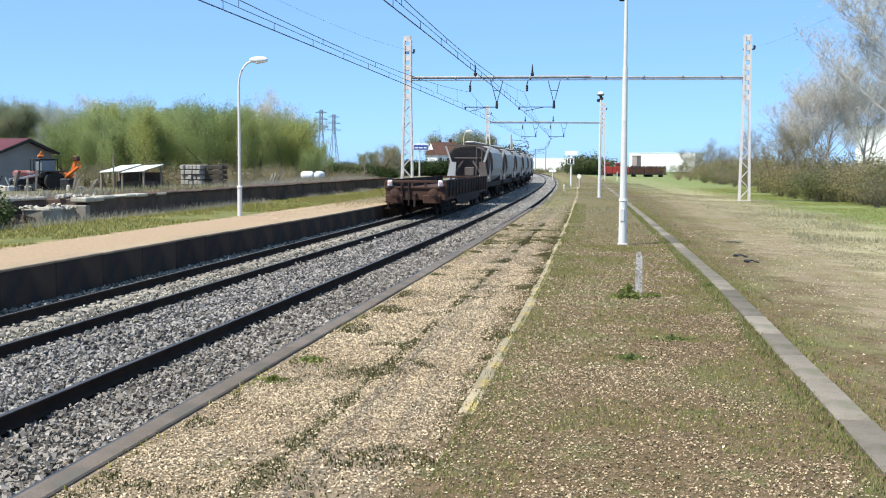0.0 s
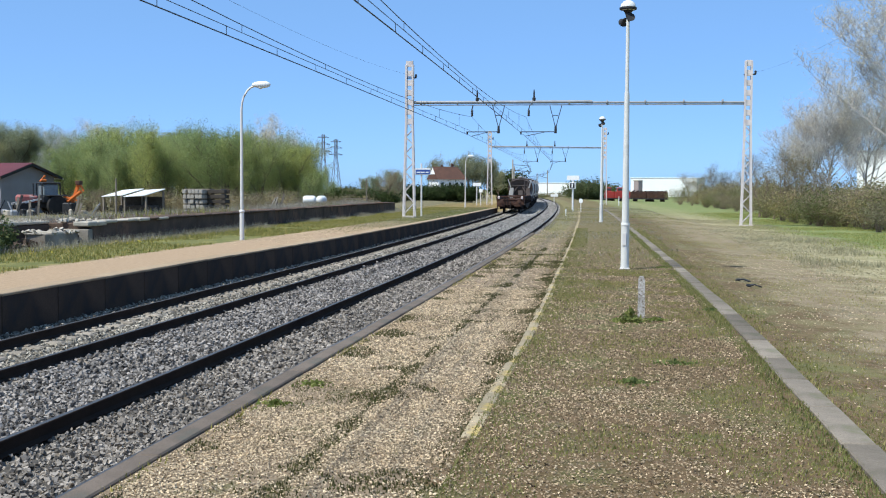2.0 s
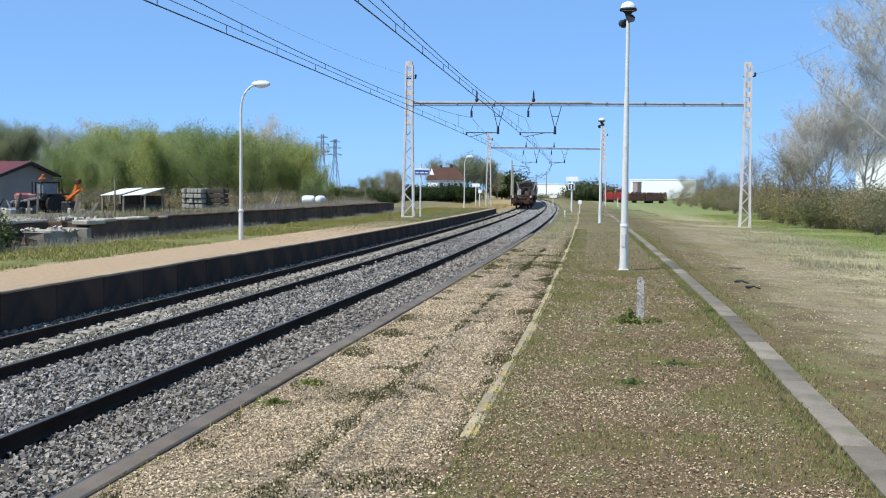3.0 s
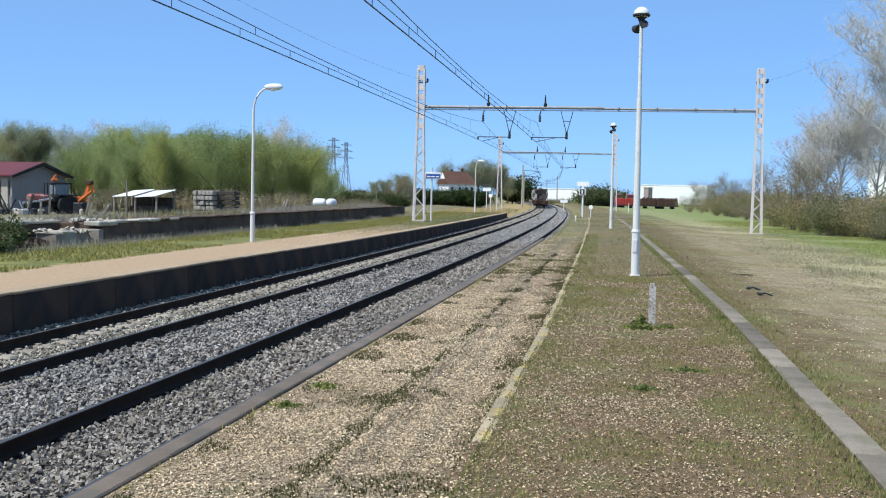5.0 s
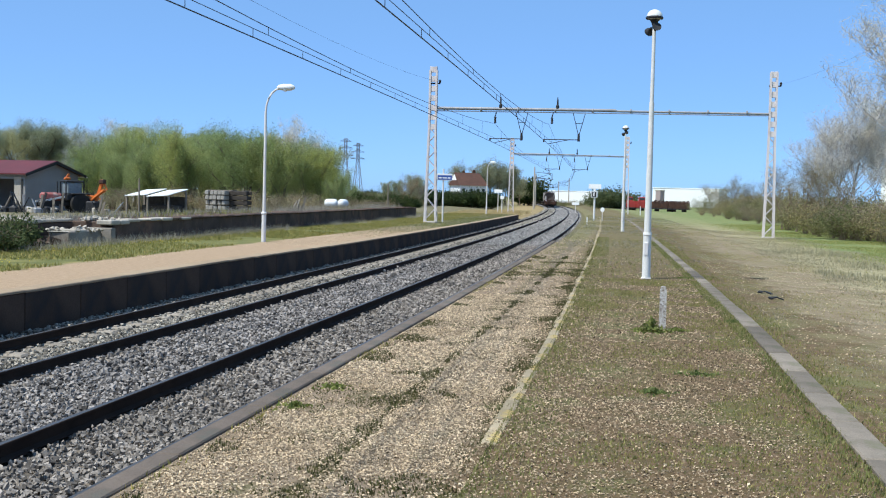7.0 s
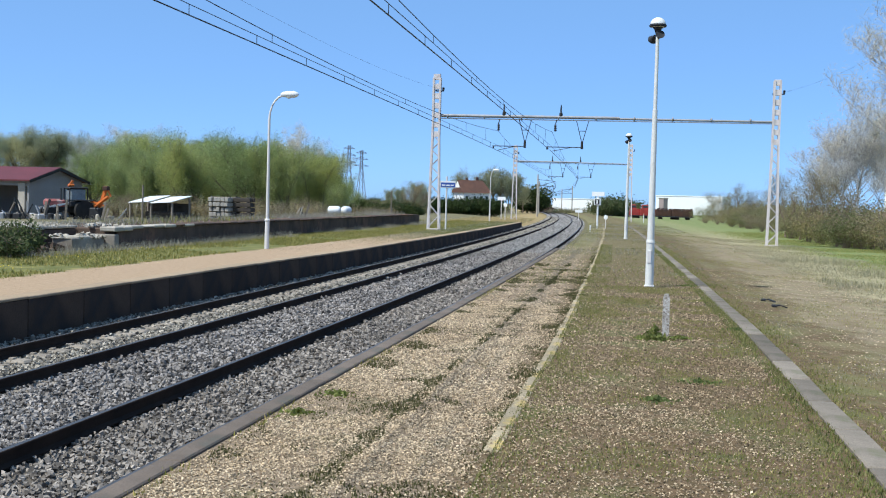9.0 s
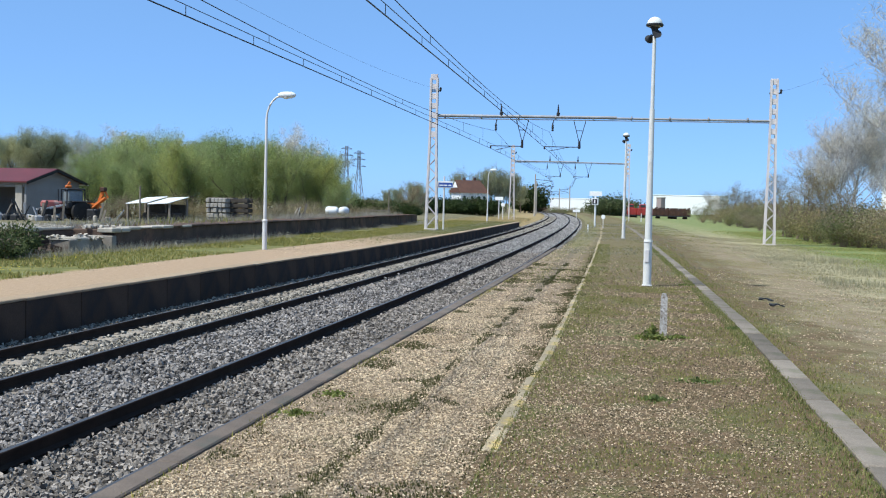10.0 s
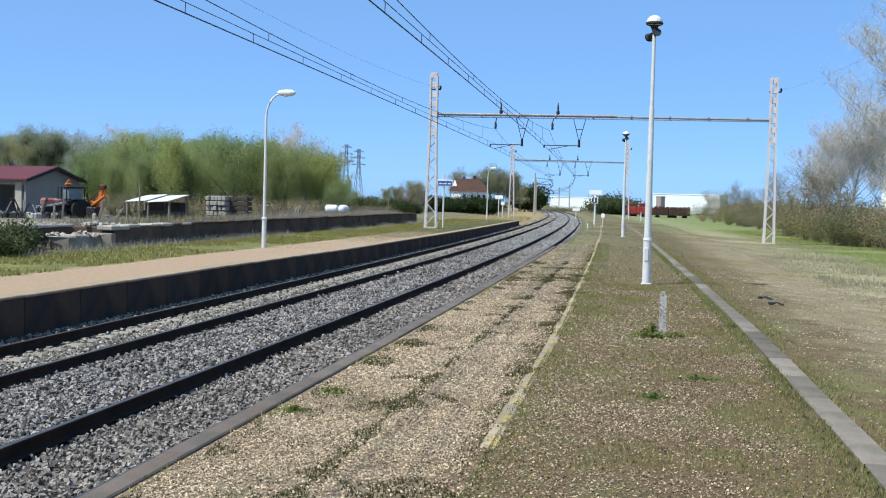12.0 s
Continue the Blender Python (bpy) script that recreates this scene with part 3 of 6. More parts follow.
def duct_o(s):
    return float(np.interp(s, [9, 11, 13.6, 15.9, 18.2, 21.6, 25.2, 30.5, 38, 51, 66, 110], [7.62, 7.61, 7.585, 7.575, 7.55, 7.51, 7.43, 7.34, 7.18, 6.96, 6.73, 6.4]))


for i in range(72):
    s = 3.22 + 1.57 * i
    part("slab", SLAB, MAT_SLAB, duct, m=place(s, duct_o(s), 0.014 + random.uniform(-0.006, 0.006), drift(duct_o, s) + random.uniform(-0.3, 0.3)))

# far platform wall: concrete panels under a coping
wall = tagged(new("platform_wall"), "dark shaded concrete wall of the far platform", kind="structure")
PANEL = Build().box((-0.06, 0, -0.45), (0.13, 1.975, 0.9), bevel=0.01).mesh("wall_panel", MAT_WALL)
COPE = Build().box((-0.15, 0, 0.0), (0.42, 1.995, 0.05), bevel=0.012).mesh("coping_stone", MAT_COPING)
for i in range(75):
    s = -28 + 2.0 * i
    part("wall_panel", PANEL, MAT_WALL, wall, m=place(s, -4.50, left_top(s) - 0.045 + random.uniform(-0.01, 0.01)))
    part("coping_stone", COPE, MAT_COPING, wall, m=place(s, -4.54, left_top(s) - 0.014 + random.uniform(-0.006, 0.004)))

# ================= overhead line =================
def lattice_mast(m, height, label, wide=1.0):
    """A tapered lattice mast: angle-iron legs, zigzag below, perforated plate above."""
    root = thing("catenary_mast", m, label, "catenary mast", "catenary masts")
    def half(z):
        return wide * (0.36 - 0.145 * min(z / (height * 0.62), 1.0))
    for sx in (-1, 1):
        for sy in (-1, 1):
            leg = Build()
            cuts = [0, height * 0.3, height * 0.62, height]
            for za, zb in zip(cuts, cuts[1:]):
                leg.bar((sx * half(za), sy * half(za) * 0.6, za), (sx * half(zb), sy * half(zb) * 0.6, zb), 0.12)
            part("leg", leg, MAT_MAST, root)
    z, flip = 0.15, 1
    while z < height * 0.6:
        dz = half(z) * 2.1
        for sy in (-1, 1):
            part("brace", Build().bar((-flip * half(z), sy * half(z) * 0.6, z), (flip * half(z + dz), sy * half(z + dz) * 0.6, z + dz), 0.09, 0.03), MAT_MAST, root)
        for sx in (-1, 1):
            part("brace", Build().bar((sx * half(z), -flip * half(z) * 0.6, z), (sx * half(z + dz), flip * half(z + dz) * 0.6, z + dz), 0.08, 0.03), MAT_MAST, root)
        z, flip = z + dz, -flip
    z = height * 0.6
    while z < height - 0.1:
        for sy in (-1, 1):
            part("plate", Build().box((0, sy * half(z) * 0.6, z + 0.28), (half(z) * 2, 0.02, 0.36), bevel=0.004), MAT_MAST, root)
        for sx in (-1, 1):
            part("plate", Build().box((sx * half(z), 0, z + 0.28), (0.02, half(z) * 1.2, 0.42), bevel=0.004), MAT_MAST, root)
        z += 0.62
    part("footing", Build().box((0, 0, -0.1), (0.85, 0.65, 0.3), bevel=0.04), MAT_PALE, root)
    arm = Build().bar((-0.3, 0, height - 0.85), (0.45, 0, height - 0.85), 0.07)
    arm.lathe((0.42, 0, height - 0.82), [(0.05, 0), (0.09, 0.05), (0.05, 0.1), (0.09, 0.15), (0.04, 0.22)], 8)
    part("earth_wire_bracket", arm, MAT_DARK, root)
    return root


def beam(a, b_, hangers, label):
    """A pipe girder between two masts with insulators and the arms that steady the wires."""
    a, b_ = Vector(a), Vector(b_)
    mid = (a + b_) / 2
    d = b_ - a
    length = d.length
    turn = math.degrees(math.atan2(d.y, d.x))
    root = thing("portal_beam", pose(mid.x, mid.y, mid.z, 0, 0, turn), label, "portal beam", "portal beams")
    h = length / 2
    g = Build().tube([(-h, 0, 0.06), (h * 0.1, 0, 0.06)], 0.105, 10).tube([(h * 0.05, 0, 0.02), (h, 0, -0.02)], 0.075, 10)
    x = -h + 0.6
    while x < h:
        g.lathe((x, 0, 0.04), [(0.12, -0.05), (0.14, -0.03), (0.14, 0.03), (0.12, 0.05)], 10, "x")
        x += 2.4
    g.bar((-h, 0, -0.12), (h, 0, -0.14), 0.06)
    part("girder", g, MAT_GIRDER, root, smooth=True)
    for x, wire_x in hangers:
        up = Build().lathe((x + 0.35, 0, 0.12), [(0.11, 0), (0.11, 0.2), (0.06, 0.25), (0.05, 0.55), (0.02, 0.75)], 8)
        part("insulator", up, MAT_DARK, root)
        drop = Build().tube([(x + 0.1, 0, -0.1), (x - 0.02, 0, -0.5), (x, 0, -0.86)], 0.035, 6)
        drop.lathe((x + 0.02, 0, -0.85), [(0.06, 0), (0.09, 0.08), (0.05, 0.14), (0.09, 0.2), (0.05, 0.28), (0.09, 0.34), (0.04, 0.42)], 8)
        part("hanger", drop, MAT_DARK, root)
        px = x + 1.75
        post = Build().bar((px - 0.4, 0, -0.1), (px - 0.02, 0, -1.55), 0.045).bar((px + 0.4, 0, -0.1), (px + 0.02, 0, -1.55), 0.045).bar((px - 0.2, 0, -0.8), (px + 0.2, 0, -0.8), 0.04)
        post.lathe((px, 0, -1.95), [(0.07, 0), (0.09, 0.05), (0.07, 0.5)], 8)
        part("drop_post", post, MAT_DARK, root)
        reg = Build().tube([(px, 0, -1.85), (wire_x - 0.35, 0, -1.85)], 0.032, 6).tube([(px - 0.6, 0, -1.85), (wire_x, 0, -2.12)], 0.022, 6).tube([(wire_x - 0.3, 0, -1.85), (wire_x - 0.3, 0, -2.02)], 0.05, 6)
        part("steady_arm", reg, MAT_DARK, root)
    return root


def wires(s0, s1, o0, o1, label):
    """One span of overhead line: contact wire, auxiliary and carrier with droppers."""
    root = tagged(new("overhead_wire"), label, "overhead wire", "overhead wires")
    n = 24
    a, c = spot(s0, o0, float(fall(s0))), spot(s1, o1, float(fall(s1)))
    def at(u, z):
        return a.lerp(c, u) + Vector((0, 0, z))
    def carrier(u):
        return 5.78 + 0.86 * (2 * u - 1) ** 2
    def contact(u):
        return 5.45 - 0.08 * (2 * u - 1) ** 2
    def aux(u):
        return 5.64 + 0.06 * (2 * u - 1) ** 2
    for name, fn, r in (("contact_wire", contact, 0.015), ("auxiliary_wire", aux, 0.009), ("carrier_wire", carrier, 0.011)):
        part(name, Build().tube([at(i / n, fn(i / n)) for i in range(n + 1)], r, 5), MAT_WIRE, root)
    for i in range(1, 19):
        u = i / 19
        part("dropper", Build().tube([at(u, contact(u)), at(u, aux(u))], 0.008, 4), MAT_WIRE, root)
    for i in range(1, 10):
        u = (i - 0.4) / 9.4
        part("dropper", Build().tube([at(u, aux(u)), at(u, carrier(u))], 0.007, 4), MAT_WIRE, root)


PORTALS = [(-2.5, -7.0, 14.6, 0.15, -0.28), (75.6, -7.03, 14.5, 0.15, -0.26), (154.0, -7.5, 7.6, -0.45, -0.3)]
ZIG = [(-2.69, 1.44), (-2.94, 0.54), (-2.75, 0.85)]   # where the wires of both tracks pass under each portal
for i, (s, ol, orr, zl, zr) in enumerate(PORTALS):
    dz = float(fall(s))
    if i == 0:
        MAST = [lattice_mast(place(s, ol, zl + dz), 9.87, "tall pinkish-grey lattice catenary mast beside the far track"),
                lattice_mast(place(s, orr, zr + dz), 10.35, "tall pinkish-grey lattice catenary mast in the meadow grass", 0.85)]
    else:
        copy_thing(MAST[0], place(s, ol, zl + dz))
        copy_thing(MAST[1], place(s, orr, zr + dz))
    a, b_ = spot(s, ol + 0.16, 7.52 + dz), spot(s, orr - 0.16, 7.52 + dz)
    mid = (ol + orr) / 2
    beam(a, b_, [(-2.95 - mid, ZIG[i][0] - mid), (0.72 - mid, ZIG[i][1] - mid)], "long grey steel portal beam carrying the overhead wires")
    if i:
        s0 = PORTALS[i - 1][0]
        for k in (0, 1):
            wires(s0, s, ZIG[i - 1][k], ZIG[i][k], "dark overhead contact wire with carrier and droppers")

def slim_mast(m, side):
    """A slim pale post with a bracket over one track."""
    root = thing("catenary_mast", m, "slim pale concrete catenary post with a bracket arm", "catenary mast", "slim catenary masts")
    part("post", Build().tube([(0, 0, -0.6), (0, 0, 8.2)], [0.2, 0.13], 10), MAT_PALE, root, smooth=True)
    arm = Build().tube([(0, 0, 7.2), (side * 3.4, 0, 6.9)], 0.05, 6).tube([(0, 0, 5.9), (side * 3.2, 0, 6.85)], 0.04, 6)
    part("bracket", arm, MAT_DARK, root)
    part("steady_arm", Build().tube([(side * 0.2, 0, 5.95), (side * 3.7, 0, 5.85)], 0.04, 6).tube([(side * 3.6, 0, 5.85), (side * 3.3, 0, 5.5)], 0.03, 6), MAT_DARK, root)
    return root


LATER = (228.0, 292.0, 352.0, 412.0)
before = PORTALS[-1][0]
for s in LATER:
    slim_mast(place(s, -6.5, float(fall(s)) - 0.4), 1)
    if s > 300:
        slim_mast(place(s, 4.4, float(fall(s)) - 0.4), -1)
    for o, last in ((-2.95, ZIG[-1][0]), (0.72, ZIG[-1][1])):
        wires(before, s, last if s == LATER[0] else o, o, "dark overhead contact wire with carrier and droppers")
    before = s

for o_a, o_b, x, h in ((-7.0, -7.03, 0.42, 9.25), (14.6, 14.5, 0.42, 9.35)):
    pts = [spot(-2.5 + 78.1 * i / 16, o_a + (o_b - o_a) * i / 16 + x, h - 1.25 * (1 - (i / 8 - 1) ** 2)) for i in range(17)]
    solid("earth_wire", Build().tube(pts, 0.004, 4), MAT_WIRE, "thin dark earth wire slung between mast tops", "wire", "earth wires")

# ================= lamps and signs =================
def platform_lamp(m, height=6.6, lean=0.0):
    """A pale stepped post with a round lantern and two loudspeakers."""
    root = thing("street_lamp", m, "pale grey platform lamp post with opal globe and loudspeakers", "street lamp", "platform lamps")
    h = height
    part("post", Build().tube([(0, 0, -0.1), (0, 0, 1.1)], [0.105, 0.10], 14).tube([(0, 0, 1.1), (0, 0, 1.16)], [0.115, 0.10], 14).tube([(0, 0, 1.14), (0, 0, 4.4)], [0.088, 0.062], 14).tube([(0, 0, 4.38), (0, 0, h - 0.3)], [0.05, 0.042], 12), MAT_POLE, root, smooth=True)
    part("base_plate", Build().box((0, 0, 0.015), (0.25, 0.25, 0.03), bevel=0.008), MAT_GALV, root)
    part("access_door", Build().box((-0.02, -0.1, 0.75), (0.1, 0.03, 0.32), bevel=0.008), MAT_GALV, root)
    part("socket", Build().lathe((0, 0, h - 0.34), [(0.05, 0), (0.06, 0.05), (0.09, 0.13), (0.14, 0.17)], 14), MAT_DARK, root, smooth=True)
    part("globe", Build().lathe((0, 0, h - 0.17), [(0.10, -0.01), (0.19, 0.03), (0.20, 0.08), (0.175, 0.16), (0.12, 0.22), (0.05, 0.25)], 18), MAT_OPAL, root, "white opal globe", smooth=True)
    part("rim", Build().lathe((0, 0, h - 0.135), [(0.2, -0.02), (0.215, 0.0), (0.215, 0.03), (0.2, 0.045)], 18), MAT_DARK, root)
    for sx in (-1, 1):
        sp = part("loudspeaker", Build().lathe((0, 0, 0), [(0.03, -0.07), (0.045, 0.0), (0.07, 0.06), (0.115, 0.10), (0.12, 0.115), (0.10, 0.11)], 14), MAT_DARK, root, "black horn loudspeaker", smooth=True,
                  m=pose(sx * 0.06 - 0.03, -sx * 0.05, h - 0.40, 60 * sx, 28 * sx - 120 * (sx < 0), 0))
    return root


platform_lamp(place(30.2, 5.98))
platform_lamp(place(71.5, 5.40), 6.3)


def gooseneck_lamp(m, h=5.6, reach=0.72):
    root = thing("street_lamp", m, "slender grey gooseneck lamp on the sandy platform", "street lamp", "gooseneck lamps")
    pts = [(0, 0, h - 1.0)] + [(reach * 0.75 * (1 - math.cos(a)), 0, h - 1.0 + 0.85 * math.sin(a)) for a in (0.3, 0.6, 0.9, 1.2, 1.5)]
    part("post", Build().tube([(0, 0, -0.1), (0, 0, 1.0)], [0.085, 0.08], 12).tube([(0, 0, 1.0), (0, 0, h - 1.0), *pts[1:]], [0.062, 0.045] + [0.036] * 5, 10), MAT_GALV, root, smooth=True)
    part("collar", Build().lathe((0, 0, 0.98), [(0.085, 0), (0.1, 0.02), (0.1, 0.06), (0.065, 0.1)], 12), MAT_GALV, root)
    top = pts[-1]
    head = Build().lathe((top[0] - 0.1, 0, top[2] + 0.04), [(0.04, 0), (0.09, 0.08), (0.12, 0.25), (0.12, 0.5), (0.07, 0.62), (0.02, 0.66)], 12, "x")
    lamp = part("lantern", head, MAT_WHITE, root, "white lantern head", smooth=True)
    part("lens", Build().lathe((top[0] + 0.2, 0, top[2] - 0.06), [(0.02, -0.05), (0.09, -0.02), (0.1, 0.03)], 12), MAT_OPAL, lamp)
    return root


gooseneck_lamp(place(40.5, -7.31, left_top(40.5)))
gooseneck_lamp(place(118.0, -7.6, -0.3), 5.7, 0.45)


def name_sign(m):
    root = thing("station_sign", m, "blue and white station name sign on a grey post", "sign")
    part("post", Build().tube([(0, 0, -0.1), (0, 0, 3.6)], 0.06, 10), MAT_GALV, root, smooth=True)
    part("board", Build().box((0.1, -0.08, 3.05), (1.05, 0.05, 0.46), bevel=0.01), MAT_WHITE, root)
    part("name_band", Build().box((0.1, -0.115, 3.03), (0.97, 0.01, 0.30)), MAT_BLUE, root, "blue band")
    for x, w in ((-0.2, 0.24), (0.1, 0.26), (0.4, 0.2)):
        part("letter_bar", Build().box((x, -0.124, 3.0), (w, 0.006, 0.08)), MAT_WHITE, root)
    return root


name_sign(place(78.6, -6.66, left_top(78.6)))


def line_sign(m):
    root = thing("line_sign", m, "white board over a small black box on a white post", "sign")
    part("post", Build().tube([(0, 0, -0.2), (0, 0, 3.1)], 0.09, 10), MAT_WHITE, root, smooth=True)
    part("board", Build().box((0.05, -0.08, 3.05), (1.25, 0.05, 0.42), bevel=0.01), MAT_WHITE, root)
    part("box", Build().box((0.02, -0.12, 2.32), (0.62, 0.2, 0.62), bevel=0.02), MAT_WHITE, root)
    part("screen", Build().box((0.02, -0.225, 2.32), (0.48, 0.02, 0.5), bevel=0.01), MAT_DARK, root)
    part("figure_bar", Build().box((0.02, -0.24, 2.32), (0.12, 0.006, 0.34)), MAT_WHITE, root)
    return root


line_sign(place(110, 3.3, -0.02, -22))


def small_board(m, h, w, label):
    root = thing("line_sign", m, label, "sign", "small line signs")
    part("post", Build().tube([(0, 0, -0.3), (0, 0, h)], 0.06, 8), MAT_GALV, root)
    part("board", Build().box((0.05, -0.07, h - 0.2), (w, 0.05, 0.42), bevel=0.01), MAT_WHITE, root)
    return root


small_board(pose(*seen(96, 148, -0.5), 0, 0, -30), 3.2, 1.15, "white rectangular board on a grey post by the line")
small_board(pose(*seen(103, 149, -0.5), 0, 0, -30), 2.4, 0.5, "small white board on a grey post by the line")
small_board(pose(*seen(233, 190, -0.5), 0, 0, -30), 1.6, 1.3, "low white rectangular board by the near track")
disc = thing("marker_disc", pose(*seen(281, 100, -0.1), 0, 0, -35), "white round marker disc on a short post", "sign")
part("post", Build().tube([(0, 0, -0.2), (0, 0, 1.0)], 0.04, 8), MAT_GALV, disc)
part("disc", Build().lathe((0, 0, 1.05), [(0.19, -0.02), (0.2, 0.0), (0.19, 0.02)], 20, "y"), MAT_WHITE, disc)
solid("marker_post", Build().tube([(0, 0, -0.2), (0, 0, 0.55)], [0.07, 0.06], 8), MAT_WHITE, "short white post at the kerb's far end", "post", m=place(102, 2.75, -0.3))
rp = thing("marker_post", pose(*seen(348, 150, -0.35)), "white post with a small red board in the meadow", "post")
part("post", Build().bar((0, 0, -0.1), (0, 0, 1.7), 0.1), MAT_WHITE, rp)
part("board", Build().box((0, -0.08, 1.55), (0.5, 0.05, 0.3)), MAT_RED, rp, "small red board")


def concrete_stub(m):
    root = thing("marker_post", m, "short weathered white concrete marker post in the moss", "post")
    b = Build().prism([(-0.055, -0.1), (0.055, -0.1), (0.05, 0.6), (0.03, 0.66), (-0.03, 0.66), (-0.05, 0.6)], -0.045, 0.045)
    part("post", b, MAT_STUB, root)
    return root


MAT_STUB = plain("peeling_white_post", (0.72, 0.69, 0.65), (0.30, 0.25, 0.20), 30, 90, 0.9, relief=0.6, stain=(0.10, 0.07, 0.05))
concrete_stub(place(19.0, 6.11, 0.0))

# ================= trees =================
def leaf_mesh(name, n, fn, size, mat, seed=1, slim=0.55):
    """n loose leaves or twigs; fn gives their places, slim their width to length."""
    rng = np.random.default_rng(seed)
    c = fn(rng, n)
    u = rng.normal(size=(n, 3))
    u /= np.linalg.norm(u, axis=1)[:, None]
    w = np.cross(u, rng.normal(size=(n, 3)))
    w /= np.linalg.norm(w, axis=1)[:, None]
    k = (size * rng.uniform(0.6, 1.4, n))[:, None]
    v = np.stack([c - u * k, c + w * k * slim, c + u * k, c - w * k * slim], 1).reshape(-1, 3)
    me = bpy.data.meshes.new(name)
    me.vertices.add(4 * n)
    me.vertices.foreach_set("co", v.ravel())
    me.loops.add(4 * n)
    me.loops.foreach_set("vertex_index", np.arange(4 * n))
    me.polygons.add(n)
    me.polygons.foreach_set("loop_start", np.arange(0, 4 * n, 4))
    me.materials.append(mat)
    me.update(calc_edges=True)
    return me


def branches(seed, height, spread, levels=4, thick=0.16, up=0.75, kids=(5, 5, 5, 4, 3)):
    """A branching skeleton: tubes and tips."""
    rng = random.Random(seed)
    b, tips = Build(), []
    def grow(p, d, length, r, level):
        pts, q = [p], p
        for i in range(3 if level else 6):
            d = (d + Vector((rng.gauss(0, 0.16), rng.gauss(0, 0.16), rng.gauss(0.05, 0.08)))).normalized()
            q = q + d * length / (3 if level else 6)
            pts.append(q)
        n = len(pts)
        b.tube(pts, [r * (1 - 0.72 * i / (n - 1)) for i in range(n)], 6 if level == 0 else 3, caps=False)
        if level >= levels:
            tips.append(q)
            return
        for c in range(kids[level]):
            u = 0.25 + 0.75 * (c + rng.random()) / kids[level] if level == 0 else 0.3 + 0.7 * (c + rng.random()) / kids[level]
            i = min(int(u * (n - 1)), n - 2)
            base = pts[i].lerp(pts[i + 1], u * (n - 1) - i)
            a = rng.uniform(0, 2 * math.pi)
            side = Vector((math.cos(a), math.sin(a), 0)) * spread
            nd = (d * up + side + Vector((0, 0, 0.35))).normalized()
            grow(base, nd, length * rng.uniform(0.42, 0.62) * (1.15 - 0.35 * u if level == 0 else 1), max(r * 0.5 * (1.1 - 0.5 * u), 0.012), level + 1)
    grow(Vector((0, 0, -0.2)), Vector((rng.gauss(0, 0.04), rng.gauss(0, 0.04), 1)), height * 0.72, thick, 0)
    return b, np.array([tuple(t) for t in tips])


def tree(name, seed, height, spread, mat_leaf, label, leaves=2500, size=0.16, scatter=0.5, bark=None, levels=3, kids=(9, 5, 4, 3), thick=0.02, group="trees", low=0.0, twigs=0, twig_size=0.3):
    root = tagged(new(name), label, "tree", group)
    b, tips = branches(seed, height, spread, levels, thick * height, 0.7, kids)
    part("trunk", b, bark or MAT_BARK, root)
    if leaves:
        def fn(rng, n):
            t = tips[rng.integers(0, len(tips), n)]
            q = rng.normal(size=(n, 3))
            q *= (rng.random(n) ** 0.5 / np.linalg.norm(q, axis=1))[:, None]
            p = t + q * scatter * np.array([1, 1, 0.9]) * 1.3
            p[:, 2] = np.maximum(p[:, 2] - low * rng.random(n) ** 2 * p[:, 2], 0.1)
            return p
        part("crown", leaf_mesh("crown", leaves, fn, size, mat_leaf, seed=seed), mat_leaf, root)
    if twigs:
        def fine(rng, n):
            q = rng.normal(size=(n, 3)) * scatter * np.array([0.75, 0.75, 0.65])
            return np.maximum(tips[rng.integers(0, len(tips), n)] + q, [-99, -99, 0.3])
        part("twig_crown", leaf_mesh("twig_crown", twigs, fine, twig_size, mat_leaf, seed=seed + 3, slim=0.03), mat_leaf, root)
    return root


def shrub(name, seed, w, h, mat_leaf, label, leaves=1500, size=0.13, group="bushes", twig=None):
    """A many-stemmed bush of uneven outline."""
    root = tagged(new(name), label, "bush", group)
    rng = random.Random(seed)
    b = Build()
    ends = []
    for i in range(14):
        a, r = rng.uniform(0, 6.28), rng.uniform(0.15, 0.5) * w
        e = Vector((math.cos(a) * r, math.sin(a) * r, h * rng.uniform(0.45, 1.0)))
        m = Vector((e.x * 0.35, e.y * 0.35, e.z * 0.55))
        b.tube([(e.x * 0.1, e.y * 0.1, -0.1), m, e], [0.03, 0.02, 0.008], 4, caps=False)
        for j in range(5):
            q = m.lerp(e, rng.random())
            f = q + Vector((rng.gauss(0, 0.2 * w), rng.gauss(0, 0.2 * w), rng.uniform(0, 0.3) * h))
            b.tube([q, f], [0.012, 0.004], 3, caps=False)
            ends.append(f)
        ends.append(e)
        ends.append(m)
    part("branchwork", b, twig or MAT_BROWNTWIG, root)
    pts = np.array([tuple(e) for e in ends])
    def fn(g, n):
        p = pts[g.integers(0, len(pts), n)] + g.normal(size=(n, 3)) * np.array([0.11 * w, 0.11 * w, 0.1 * h])
        p[:, 2] *= g.uniform(0.3, 1.0, n) ** 0.5
        p[:, 2] = np.maximum(p[:, 2], 0.04)
        return p
    part("foliage", leaf_mesh("foliage", leaves, fn, size, mat_leaf, seed=seed + 7), mat_leaf, root)
    return root


